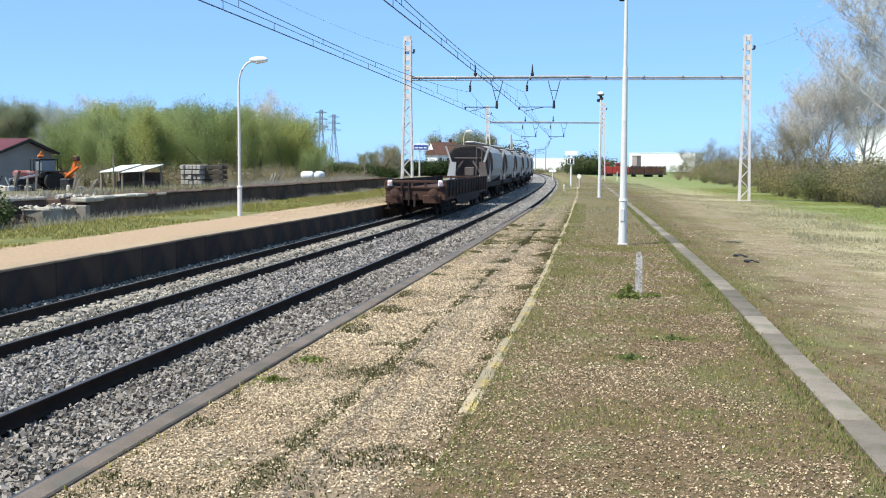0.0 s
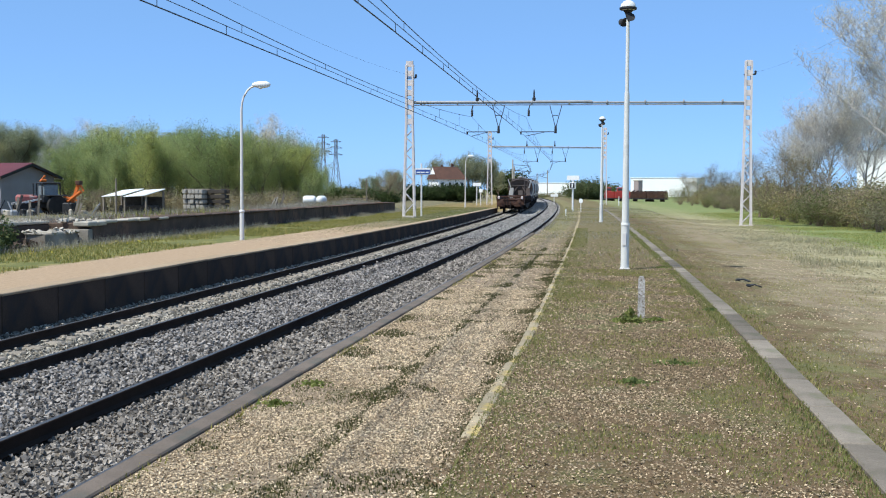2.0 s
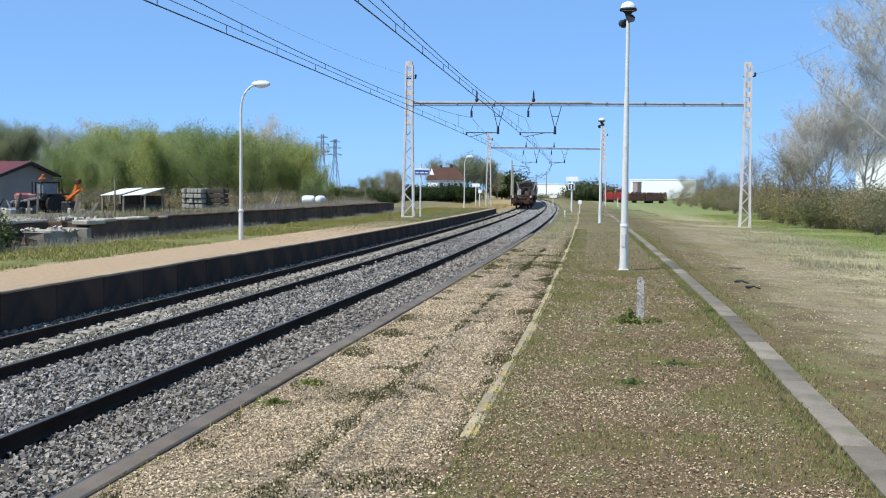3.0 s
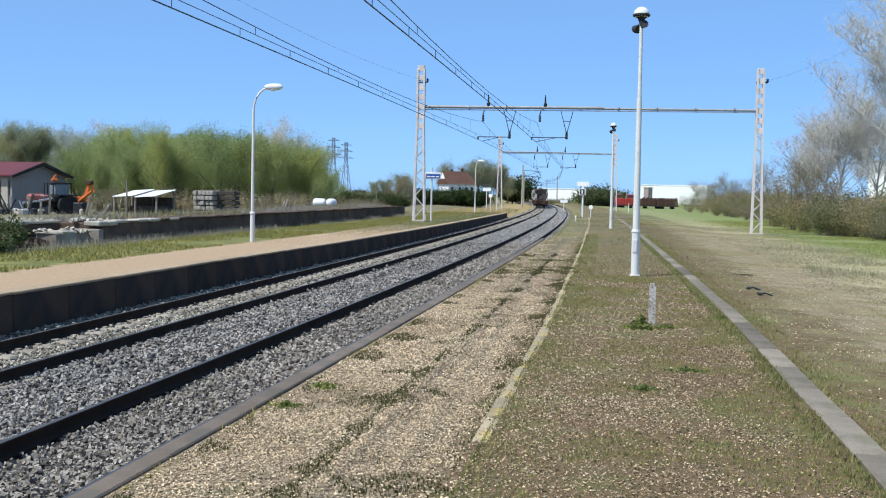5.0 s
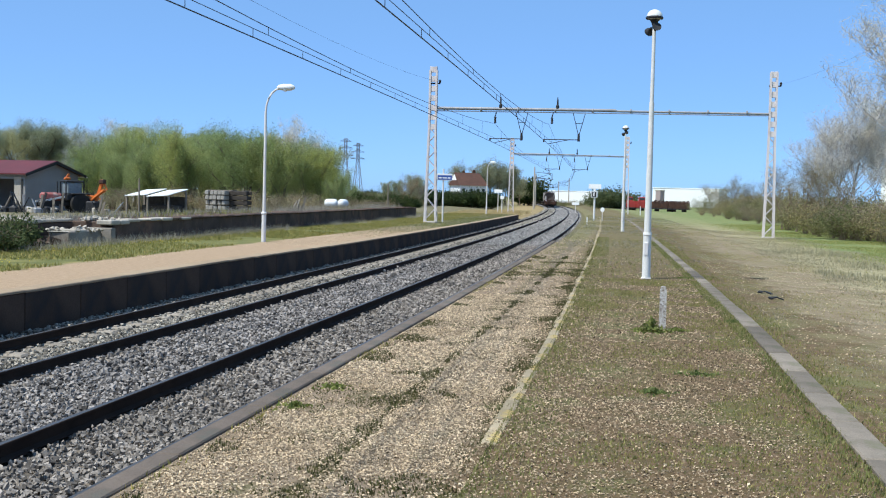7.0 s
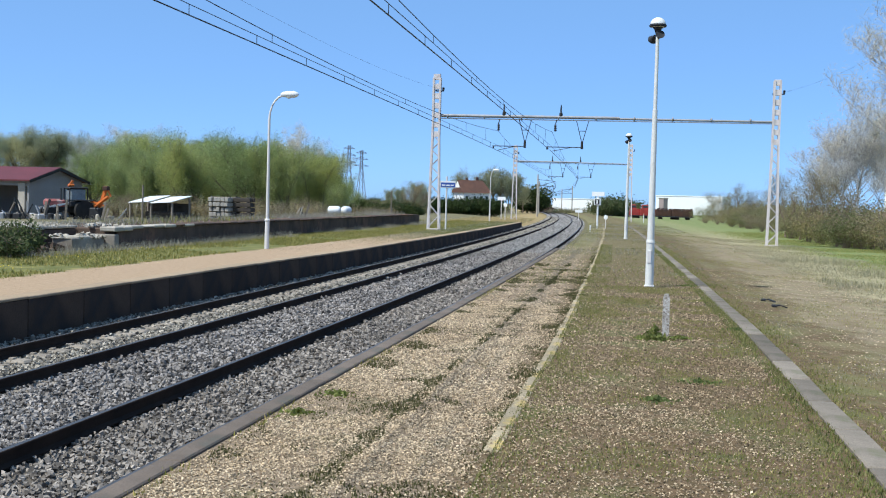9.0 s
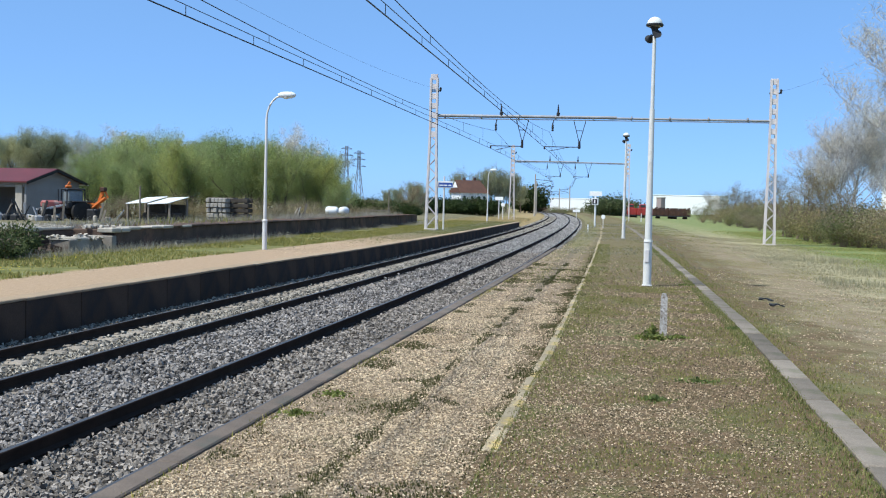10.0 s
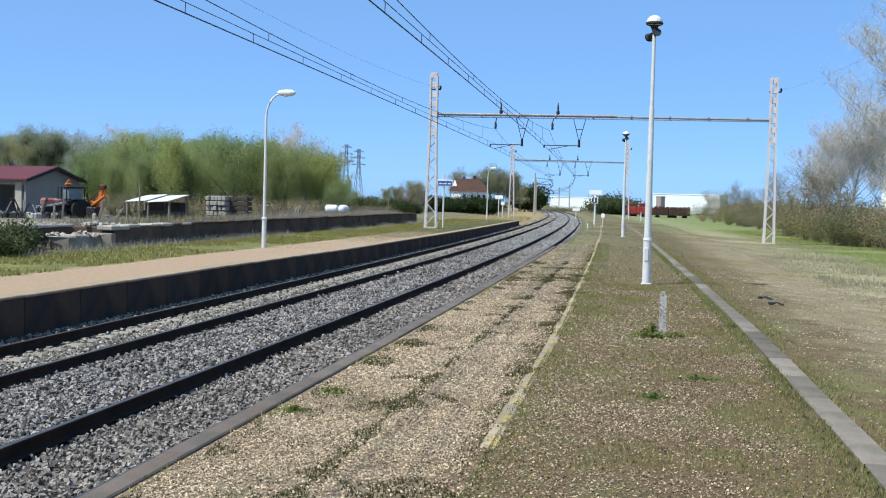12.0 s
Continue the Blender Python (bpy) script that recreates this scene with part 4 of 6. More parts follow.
def scatter_things(kinds, spots, rng):
    """Sets copies of the kinds at (place, scale); the first use of a kind moves the original."""
    used = set()
    for p, k in spots:
        src = rng.choice(kinds)
        m = pose(p.x, p.y, p.z, 0, 0, rng.uniform(0, 360)) @ Matrix.Diagonal((k, k, k * rng.uniform(0.92, 1.08), 1))
        if src not in used:
            used.add(src)
            src.matrix_basis = m
            continue
        ob = copy_thing(src, Matrix.Identity(4))
        ob.matrix_basis = m
    for src in kinds:
        if src not in used:
            for o in (*src.children_recursive, src):
                bpy.data.objects.remove(o)


rng = random.Random(5)
# spring wood behind the yard
wood = [tree("tree", 11 + i, 8.0, 0.75, MAT_SPRING, "young fresh-green tree in a dense spring wood", 19000, 0.056, 0.46, low=0.5, group="wood", kids=(11, 5, 4, 3)) for i in range(4)]
spots = []
for row, depth in enumerate((104, 110, 117, 126)):
    px = -640 + rng.uniform(0, 20)
    while px < -190:
        k = rng.choice((0.82, 0.95, 1.0, 1.04))
        k *= np.interp(px, [-640, -560, -480, -260, -228, -190], [0.80, 0.95, 1.0, 1.06, 0.9, 0.5])
        spots.append((seen(px, depth + rng.uniform(-2, 2), -0.4), float(k) * rng.uniform(0.78, 1.0) * depth / 112))
        px += rng.uniform(24, 40)
for px, depth, k in ((-196, 135, 0.72), (-186, 145, 0.6), (-178, 160, 0.5), (-166, 172, 0.42), (-150, 185, 0.36)):
    spots.append((seen(px, depth, -0.4), k))
scatter_things(wood, spots, rng)
# taller bare and olive trees behind
back = [tree("tree", 31 + i, 11.0, 0.7, MAT_OLIVE, "tall round-crowned olive tree just coming into leaf", 32000, 0.062, 0.55, low=0.12, group="tall trees", kids=(12, 6, 4, 3)) for i in range(2)]
spots = [(seen(px, d, -0.5), k) for px, d, k in ((-770, 150, 0.86), (-735, 150, 1.0), (-708, 152, 0.95), (-752, 148, 0.92), (-790, 140, 0.74), (-600, 160, 0.85), (-455, 160, 0.92), (-680, 165, 0.8), (-240, 140, 0.75), (-62, 185, 0.5), (-78, 188, 0.42), (-45, 190, 0.42), (-98, 190, 0.36))]
scatter_things(back, spots, rng)
grey = [tree("tree", 41 + i, 11.5, 0.5, MAT_PALEBUD, "slender bare grey tree with pale buds", 1500, 0.055, 0.35, MAT_TWIG, 4, (9, 5, 4, 3), group="bare trees", twigs=5000, twig_size=0.34) for i in range(2)]
spots = [(seen(px, d, -0.5), k) for px, d, k in ((-272, 118, 0.72), (-660, 155, 0.78), (-640, 150, 0.8), (-618, 158, 0.76), (-545, 140, 0.86), (-585, 150, 0.72), (-690, 160, 0.78))]
scatter_things(grey, spots, rng)
# big bare trees over the meadow
bare = [tree("tree", 51 + i, 11.5, 0.85, MAT_PALEBUD, "large bare grey tree with pale hazy twigs", 6000, 0.035, 0.45, MAT_TWIG, 5, (11, 5, 4, 4, 3), thick=0.011, group="large bare trees", twigs=8000, twig_size=0.24) for i in range(2)]
spots = [(seen(px, d, -0.4), k) for px, d, k in ((858, 72, 1.25), (745, 88, 0.88), (702, 92, 0.86), (664, 96, 0.72), (795, 92, 0.9), (905, 80, 1.2), (722, 105, 0.92), (772, 100, 0.9))]
scatter_things(bare, spots, rng)
brown = [tree("tree", 61 + i, 6.5, 0.8, MAT_BUD, "small bare brown tree in the hedgerow", 900, 0.06, 0.4, MAT_BROWNTWIG, 3, (9, 6, 4, 3), group="hedgerow trees", twigs=2500, twig_size=0.2) for i in range(2)]
spots = [(seen(px, d, -0.4), k) for px, d, k in ((625, 92, 0.92), (600, 98, 0.8), (650, 90, 0.75), (520, 170, 0.85), (490, 190, 0.8), (545, 150, 0.7), (470, 215, 0.85), (690, 85, 0.7))]
spots += [(seen(px, d, -0.5), k) for px, d, k in ((-60, 175, 0.85), (-48, 178, 0.7), (-72, 180, 0.6))]
scatter_things(brown, spots, rng)
# trees behind the house
house_trees = [tree("tree", 71 + i, 11.0, 0.7, MAT_GREYBUD, "bare grey-brown tree behind the house", 8000, 0.12, 0.75, MAT_BROWNTWIG, 3, (10, 6, 4, 3), low=0.3, group="house trees", twigs=2500, twig_size=0.4) for i in range(2)]
spots = [(seen(px, d, -0.6), k) for px, d, k in ((27, 300, 0.84), (66, 280, 0.84), (80, 285, 0.95), (95, 285, 0.9), (110, 290, 0.86), (122, 290, 0.78), (134, 300, 0.62), (18, 310, 0.66))]
scatter_things(house_trees, spots, rng)
# bushes along the meadow
green = [shrub("bush", 81 + i, 3.2, 2.4, MAT_BUSH, "green leafing bush at the meadow's edge", 2600, 0.06) for i in range(2)]
dry = [shrub("bush", 91 + i, 3.2, 2.6, MAT_BUD, "brown twiggy bush at the meadow's edge", 1800, 0.06) for i in range(2)]
spots_g, spots_d = [], []
s = 66
while s < 192:
    p = spot(s, 21.5 + rng.uniform(-1, 1.5), -0.42)
    if rng.random() < 0.75:
        (spots_g if rng.random() < 0.5 else spots_d).append((p, rng.uniform(0.4, 1.2)))
    p = spot(s, 24.5 + rng.uniform(-1, 1.5), -0.42)
    (spots_d if rng.random() < 0.4 else spots_g).append((p, rng.uniform(0.95, 1.4)))
    s += 1.9 * (1 + (s - 66) / 160)
for px, d, k in ((708, 74, 1.05), (735, 73, 0.75), (690, 77, 0.6), (665, 80, 0.7), (640, 86, 0.8), (610, 96, 0.9)):
    spots_g.append((seen(px, d, -0.4), k))
for px, d, k in ((790, 68, 0.9), (760, 78, 0.9), (660, 84, 1.0), (722, 76, 0.9), (755, 74, 0.8), (775, 72, 0.85), (700, 80, 0.85), (815, 70, 1.0)):
    spots_d.append((seen(px, d, -0.4), k))
for i, px in enumerate(range(182, 272, 7)):
    (spots_g if i % 3 else spots_d).append((seen(px, 330 + (i * 5 % 4) * 6, -1.0), 0.62 + (i * 7 % 5) * 0.06))
# rough growth past the far platform's end
for i, px in enumerate(range(-150, -36, 9)):
    (spots_g if i % 6 else spots_d).append((seen(px, 178 + (i * 7 % 5) * 4, -0.6), 0.75 + (i * 3 % 4) * 0.12))
# yard weeds and bushes
for px, d, k in ((-300, 98, 0.7), (-250, 96, 0.8), (-200, 99, 0.6), (-420, 97, 0.6), (-270, 92, 0.5), (-350, 99, 0.8), (-465, 99, 0.9), (-160, 110, 0.7), (-130, 120, 0.6), (-100, 125, 0.6), *((-640 + 26 * i, 100.5 + (i * 7 % 5) * 0.5, 0.55 + (i * 5 % 4) * 0.12) for i in range(18))):
    spots_d.append((seen(px, d, -0.3), k))
scatter_things(green, spots_g, rng)
scatter_things(dry, spots_d, rng)
low = [shrub("bush", 111 + i, 1.2, 0.95, MAT_DARKBUSH, "low dark green bush before the crumbling dock", 2600, 0.045, "dock bushes") for i in range(2)]
scatter_things(low, [(seen(px, d, 0.1), k) for px, d, k in ((-785, 32, 1.0), (-762, 32.5, 1.0), (-742, 33, 0.75), (-775, 31, 0.8), (-802, 32, 1.05))], rng)
thicket = [shrub("bush", 121 + i, 3.4, 2.6, MAT_DARKBUSH, "dark green thicket beside the sidings", 3200, 0.11, "thickets") for i in range(2)]
scatter_things(thicket, [(seen(px, 240 + (px * 7 % 5) * 4, -0.7), 1.25 + (px * 3 % 4) * 0.16) for px in range(274, 330, 8)], rng)
# clipped dark hedge before the house, conifers by the line
hedge = [shrub("hedge", 101 + i, 4.5, 3.6, MAT_DEEP, "dark clipped evergreen hedge before the house", 3600, 0.17, "hedges") for i in range(2)]
spots = [(seen(px, 205 + rng.uniform(-2, 2), -0.6), rng.uniform(0.74, 0.82)) for px in range(-42, 88, 8)] + [(seen(px, 222 + rng.uniform(-3, 3), -0.6), rng.uniform(0.5, 0.72)) for px in range(-150, -44, 9)] + [(seen(px, 168 + rng.uniform(-3, 3), -0.6), rng.uniform(0.4, 0.62)) for px in range(-165, -50, 8)] + [(seen(px, 310, -0.6), k) for px, k in ((134, 1.2), (142, 1.6), (150, 1.9), (157, 1.5))]
scatter_things(hedge, spots, rng)

# ================= buildings and far things =================
def far_hall(name, x0, x1, y, depth, z1, mat, label, z0=-1.2, roof=None, turn=-32):
    root = thing(name, pose((x0 + x1) / 2, y + depth / 2, 0, 0, 0, turn), label, "building", "far halls")
    w = x1 - x0
    part("wall", Build().box((0, 0, (z0 + z1) / 2), (w, depth, z1 - z0), bevel=0.1), mat, root)
    part("roof", Build().box((0, 0, z1 + 0.12), (w + 0.3, depth + 0.3, 0.3), bevel=0.08), roof or MAT_PALE, root)
    for x in np.arange(-w / 2 + 3, w / 2 - 1, 9.0) if y < 250 else ():
        part("cladding_seam", Build().box((float(x), -depth / 2 - 0.03, (z0 + z1) / 2), (0.12, 0.08, z1 - z0 - 0.3)), mat, root)
    return root


far_hall("warehouse", 41.5, 63.5, 452, 6, 4.1, MAT_WHITEWALL, "long white warehouse beyond the line", turn=-35, roof=MAT_WHITEWALL)
far_hall("warehouse", 77.5, 103.5, 422, 8, 6.0, MAT_WHITEWALL, "low white warehouse behind the sidings", turn=-35, roof=MAT_WHITEWALL)
far_hall("warehouse", 77.4, 79.3, 417, 4, 5.0, MAT_GREYWALL, "greyish pink end bay of a warehouse")
far_hall("warehouse", 67.5, 107.5, 170, 8, 8.0, MAT_WHITEWALL, "white industrial hall behind bare trees", turn=-35)


def house(m):
    root = thing("house", m, "white house with a brown clay-tile roof behind a hedge", "house")
    part("wall", Build().box((0, 0, 1.8), (8.0, 7.0, 5.4), bevel=0.03), MAT_WHITEWALL, root)
    r = Build().add([(-4.5, -4.0, 4.35), (4.5, -4.0, 4.35), (4.5, 4.0, 4.35), (-4.5, 4.0, 4.35), (-4.3, 0, 6.9), (3.1, 0, 6.9)], [(3, 2, 1, 0), (0, 1, 5, 4), (1, 2, 5), (2, 3, 4, 5), (3, 0, 4)])
    part("gable_wall", Build().prism([(-3.4, 4.3), (3.4, 4.3), (0, 6.62)], -4.42, -4.28, "x"), MAT_WHITEWALL, root)
    roof = part("roof", r, MAT_TILE, root, "brown clay tiles")
    part("chimney", Build().box((1.8, 0.6, 6.9), (0.7, 0.55, 1.3), bevel=0.04), MAT_TILE, roof)
    part("chimney", Build().box((-1.4, 0.4, 6.7), (0.6, 0.5, 1.2), bevel=0.04), MAT_TILE, roof)
    for x in (-2.9, -0.6, 1.4, 3.0):
        w = part("window", Build().box((x, -3.52, 3.3), (0.7, 0.1, 0.9), bevel=0.02), MAT_GLASS, root)
        part("frame", Build().box((x, -3.56, 2.82), (1.1, 0.14, 0.08)), MAT_WHITE, w)
    return root


house(pose(4.9, 232, -0.6, 0, 0, 22) @ Matrix.Diagonal((0.72, 0.72, 1, 1)))


def pylon(m, h):
    root = thing("pylon", m, "distant grey steel lattice power pylon", "pylon", "pylons")
    b = Build()
    def hw(z):
        return 2.6 - 2.0 * min(z / (h * 0.7), 1)
    zs = [h * u for u in (0, 0.14, 0.27, 0.4, 0.52, 0.63, 0.73, 0.82, 0.91, 1.0)]
    for za, zb in zip(zs, zs[1:]):
        for sx in (-1, 1):
            for sy in (-1, 1):
                b.bar((sx * hw(za), sy * hw(za), za), (sx * hw(zb), sy * hw(zb), zb), 0.22)
            b.bar((-sx * hw(za), -hw(za), za), (sx * hw(zb), -hw(zb), zb), 0.14)
            b.bar((sx * hw(za), -hw(za), za), (sx * hw(zb), hw(zb), zb), 0.14)
    part("tower", b, MAT_GREYSTEEL, root)
    for z, w in ((h * 0.72, 4.0), (h * 0.84, 3.6), (h * 0.95, 3.0)):
        part("crossarm", Build().bar((-w, 0, z), (w, 0, z), 0.3).bar((-w, 0, z), (0, 0, z + 1.2), 0.16).bar((w, 0, z), (0, 0, z + 1.2), 0.16), MAT_GREYSTEEL, root)
    return root


MAT_GREYSTEEL = plain("pylon_steel", (0.30, 0.32, 0.34), (0.25, 0.27, 0.29), 0.3, 3, 0.6, 0.3, 0)
pylon(pose(-51.5, 600, -2, 0, 0, 20), 31.5)
pylon(pose(-46.5, 620, -2, 0, 0, 25), 30)

# ================= yard =================
MAT_GREYBLOCK = plain("worn_grey_block", (0.36, 0.32, 0.27), (0.22, 0.19, 0.16), 1.6, 30, 0.95, relief=0.5, stain=(0.15, 0.12, 0.10))


def dock():
    root = tagged(new("loading_dock"), "old dark masonry loading dock with crumbled concrete edge", kind="structure")
    def run(name, s0, s1, o0, o1, z0, z1, mat, jitter=0.0, step=2.0, shift=0.0):
        b = Build()
        n = max(int((s1 - s0) / step), 1)
        for i in range(n):
            a, c = s0 + (s1 - s0) * i / n, s0 + (s1 - s0) * (i + 1) / n
            m = place((a + c) / 2, (o0 + o1) / 2 + random.uniform(-shift, shift), (z0 + z1) / 2, random.uniform(-30, 30) * shift)
            b.box(m.translation, (o1 - o0, (c - a) + 0.01, z1 - z0 + random.uniform(-jitter, jitter)), m.to_3x3(), bevel=0.03)
        part(name, b, mat, root)
    run("masonry", 37.0, 96.0, -15.0, -11.35, -0.3, 0.80, MAT_DOCK, 0.03)
    run("coping", 36.7, 38.0, -11.8, -11.24, 0.69, 0.85, MAT_PALE, 0.03, 0.62, 0.05)
    run("coping", 38.05, 43.6, -11.8, -11.25, 0.77, 0.85, MAT_PALE, 0.05, 0.8, 0.07)
    run("coping", 41.5, 94.0, -11.9, -11.27, 0.79, 0.86, MAT_DOCK, 0.05, 0.9, 0.05)
    run("back_wall", 24.0, 36.9, -16.5, -12.75, -0.3, 0.76, MAT_DOCK, 0.06)
    run("slab", 24.0, 36.85, -22.0, -12.7, 0.765, 0.88, MAT_PALE, 0.04)
    run("low_block", 34.4, 36.6, -12.3, -11.6, 0.0, 0.52, MAT_GREYBLOCK, 0.02)
    run("corner_face", 36.7, 37.0, -12.6, -11.28, 0.0, 0.6, MAT_GREYBLOCK, 0.0)
    run("low_slab", 34.35, 35.6, -12.35, -11.7, 0.49, 0.56, MAT_PALE, 0.09, 0.4, 0.2)
    run("low_block", 31.9, 33.3, -12.9, -12.3, 0.0, 0.62, MAT_PALE, 0.02)
    return root


dock()


def shed(m):
    root = thing("shed", m, "grey farm shed with dark red sheet roof and open front", "shed")
    # x: along the gable, y: along the length (away); the open side is at x = 0
    W, L, E, R = 6.8, 14.0, 3.15, 4.12
    g = Build().prism([(0, -0.2), (W, -0.2), (W, E), (W / 2, R), (0, E)], 0, 0.2)
    part("gable_wall", g, MAT_RENDER, root)
    part("rear_gable_wall", Build().prism([(0, -0.2), (W, -0.2), (W, E), (W / 2, R), (0, E)], L - 0.2, L), MAT_RENDER, root)
    part("side_wall", Build().box((W - 0.1, L / 2, E / 2 - 0.1), (0.2, L - 0.42, E + 0.2)), MAT_RENDER, root)
    part("lintel", Build().box((0.1, L / 2, E - 0.25), (0.2, L - 0.42, 0.45), bevel=0.02), MAT_RENDER, root)
    for y in (0.75, 6.5, 12.5):
        part("pillar", Build().box((0.1, y, 1.4), (0.3, 0.7, 3.0), bevel=0.02), MAT_PALE, root)
    for sx in (-1, 1):
        b = Build()
        lo, hi = (W / 2 + sx * (W / 2 + 0.5), E - 0.1), (W / 2, R + 0.08)
        d = Vector((hi[0] - lo[0], 0, hi[1] - lo[1]))
        b.prism([lo, hi, (hi[0], hi[1] + 0.12), (lo[0], lo[1] + 0.12)], -0.45, L + 0.3)
        part("roof_slope", b, MAT_ROOF, root)
    part("lean_to_roof", Build().box((W + 0.75, 1.2, E - 0.02), (1.3, 2.4, 0.05), Matrix.Rotation(radians(14), 3, "Y"), bevel=0.01), MAT_WHITE, root, "white corrugated lean-to sheet")
    part("verge_board", Build().bar((-0.5, -0.47, E - 0.12), (W / 2, -0.47, R + 0.02), 0.05, 0.22).bar((W + 0.5, -0.47, E - 0.12), (W / 2, -0.47, R + 0.02), 0.05, 0.22), MAT_DARK, root)
    return root


p = seen(-740, 95, -0.35)
shed(pose(p.x, p.y, p.z, 0, 0, 70))


def wheel(b, c, r, w, axis="x"):
    b.lathe(c, [(r * 0.5, -w / 2), (r * 0.93, -w / 2), (r, -w / 3), (r, w / 3), (r * 0.93, w / 2), (r * 0.5, w / 2)], 18, axis)


def tractor(m):
    root = thing("tractor", m, "red farm tractor with dark cab parked in the yard", "tractor")
    part("hood", Build().box((-1.3, 0, 1.32), (1.6, 0.85, 0.62), bevel=0.16), MAT_HOOD, root, "dusty faded red hood")
    part("loader_arm", Build().bar((-0.4, -0.6, 1.3), (-2.3, -0.6, 0.9), 0.14).bar((-0.4, 0.6, 1.3), (-2.3, 0.6, 0.9), 0.14), MAT_GALV, root)
    part("chassis", Build().box((-0.6, 0, 0.8), (3.2, 0.5, 0.45), bevel=0.05), MAT_DARK, root)
    cab = part("cab", Build().box((0.35, 0, 1.25), (1.3, 1.4, 0.5), bevel=0.08), MAT_DARK, root)
    # the sky's reflection is painted into the pale pane colour
    part("window", Build().box((0.35, 0, 1.98), (1.2, 1.3, 0.95), bevel=0.1), MAT_PANE, cab, "cab glass tinted with reflected sky")
    part("cab_roof", Build().box((0.35, 0, 2.52), (1.45, 1.5, 0.14), bevel=0.06), MAT_DARK, cab)
    part("mudguard", Build().box((0.75, -0.85, 1.55), (1.5, 0.5, 0.12), bevel=0.05).box((0.75, 0.85, 1.55), (1.5, 0.5, 0.12), bevel=0.05), MAT_DARK, root)
    part("toolbox", Build().box((1.75, -0.1, 0.85), (0.9, 1.3, 0.6), bevel=0.08), MAT_DARK, root, "dark box on the rear hitch")
    for sx, sy in ((-0.35, -0.72), (1.05, -0.72), (-0.35, 0.72), (1.05, 0.72)):
        part("pillar", Build().bar((sx, sy, 1.4), (sx, sy, 2.5), 0.08), MAT_DARK, cab)
    part("beacon", Build().box((0.0, 0.1, 2.72), (0.5, 0.3, 0.22), bevel=0.06).bar((-0.1, 0.1, 2.75), (0.15, 0.1, 3.1), 0.16), MAT_ORANGE, cab)
    for sy in (-0.85, 0.85):
        b = Build()
        wheel(b, (0.75, sy, 0.78), 0.78, 0.45, "y")
        t = part("rear_wheel", b, MAT_RUBBER, root, smooth=True)
        part("rim", Build().lathe((0.75, sy, 0.78), [(0.4, -0.2), (0.42, 0.2)], 14, "y"), MAT_RED, t)
        b = Build()
        wheel(b, (-1.75, sy * 0.85, 0.5), 0.5, 0.32, "y")
        t = part("front_wheel", b, MAT_RUBBER, root, smooth=True)
        part("rim", Build().lathe((-1.75, sy * 0.85, 0.5), [(0.25, -0.15), (0.27, 0.15)], 14, "y"), MAT_RED, t)
    part("exhaust", Build().tube([(-0.9, -0.3, 1.5), (-0.9, -0.3, 2.5)], 0.05, 8), MAT_DARK, root)
    return root


p = seen(-665, 91, -0.28)
tractor(pose(p.x, p.y, p.z, 0, 0, 35))


def implement(m):
    root = thing("farm_implement", m, "folded orange hydraulic arm beside the tractor", "machine")
    part("lower_arm", Build().bar((-0.8, 0, 0.9), (0.7, 0, 1.9), 0.2, 0.24), MAT_ORANGE, root)
    part("upper_arm", Build().bar((-0.1, 0.1, 1.0), (0.5, 0.1, 2.7), 0.2, 0.22), MAT_ORANGE, root)
    part("link", Build().bar((-0.75, -0.1, 1.5), (0.55, -0.1, 1.15), 0.14).bar((0.5, 0.1, 2.6), (0.85, 0.1, 1.9), 0.12), MAT_ORANGE, root)
    part("ram", Build().tube([(-0.3, -0.2, 1.1), (0.75, -0.2, 1.9)], 0.09, 8), MAT_ORANGE, root)
    part("frame", Build().box((-0.3, 0, 0.5), (0.9, 0.9, 1.0), bevel=0.1), MAT_DARK, root)
    part("head", Build().box((0.45, 0.1, 2.55), (0.45, 0.5, 0.35), bevel=0.06), MAT_RUST, root)
    return root


p = seen(-614, 91, -0.28)
implement(pose(p.x, p.y, p.z, 0, 0, -10))


def shelter(m):
    root = thing("shelter", m, "low wooden shelter with two pale sheet roof panels", "shelter")
    for i, x in enumerate((-0.98, 0.98)):
        b, n = Build(), 24
        vs = []
        for k in range(n + 1):
            u = -0.95 + 1.9 * k / n
            for y, dz in ((-1.35, -0.24), (1.35, 0.24)):
                for lower in (0, 0.04):
                    vs.append((x + u, y, 1.85 + dz + u * 0.06 + (0.03 if k % 2 else 0) - lower))
        fs = []
        for k in range(n):
            q, r_ = 4 * k, 4 * k + 4
            fs += [(q, r_, r_ + 2, q + 2), (q + 1, q + 3, r_ + 3, r_ + 1), (q, q + 1, r_ + 1, r_), (q + 2, r_ + 2, r_ + 3, q + 3)]
        b.add(vs, fs)
        part("roof_panel", b, MAT_WHITE, root)
    for x in (-1.9, 0.0, 1.9):
        for y in (-1.1, 1.1):
            part("post", Build().bar((x, y, 0), (x, y, 1.8 + y * 0.17), 0.12), MAT_WOOD, root)
    # the dark wood colour here paints in the shade under the roof
    part("back_board", Build().box((0, 1.2, 0.8), (3.9, 0.06, 1.5)), MAT_OLDWOOD, root)
    part("stored_wood", Build().box((0.3, 0.3, 0.45), (2.9, 1.2, 0.9), bevel=0.08), MAT_OLDWOOD, root)
    return root


p = seen(-508, 88, -0.3)
shelter(pose(p.x, p.y, p.z, 0, 0, -22))


MAT_BEAM = plain("old_sleeper_concrete", (0.50, 0.46, 0.40), (0.34, 0.31, 0.27), 2, 40, 0.9, stain=(0.22, 0.2, 0.17))


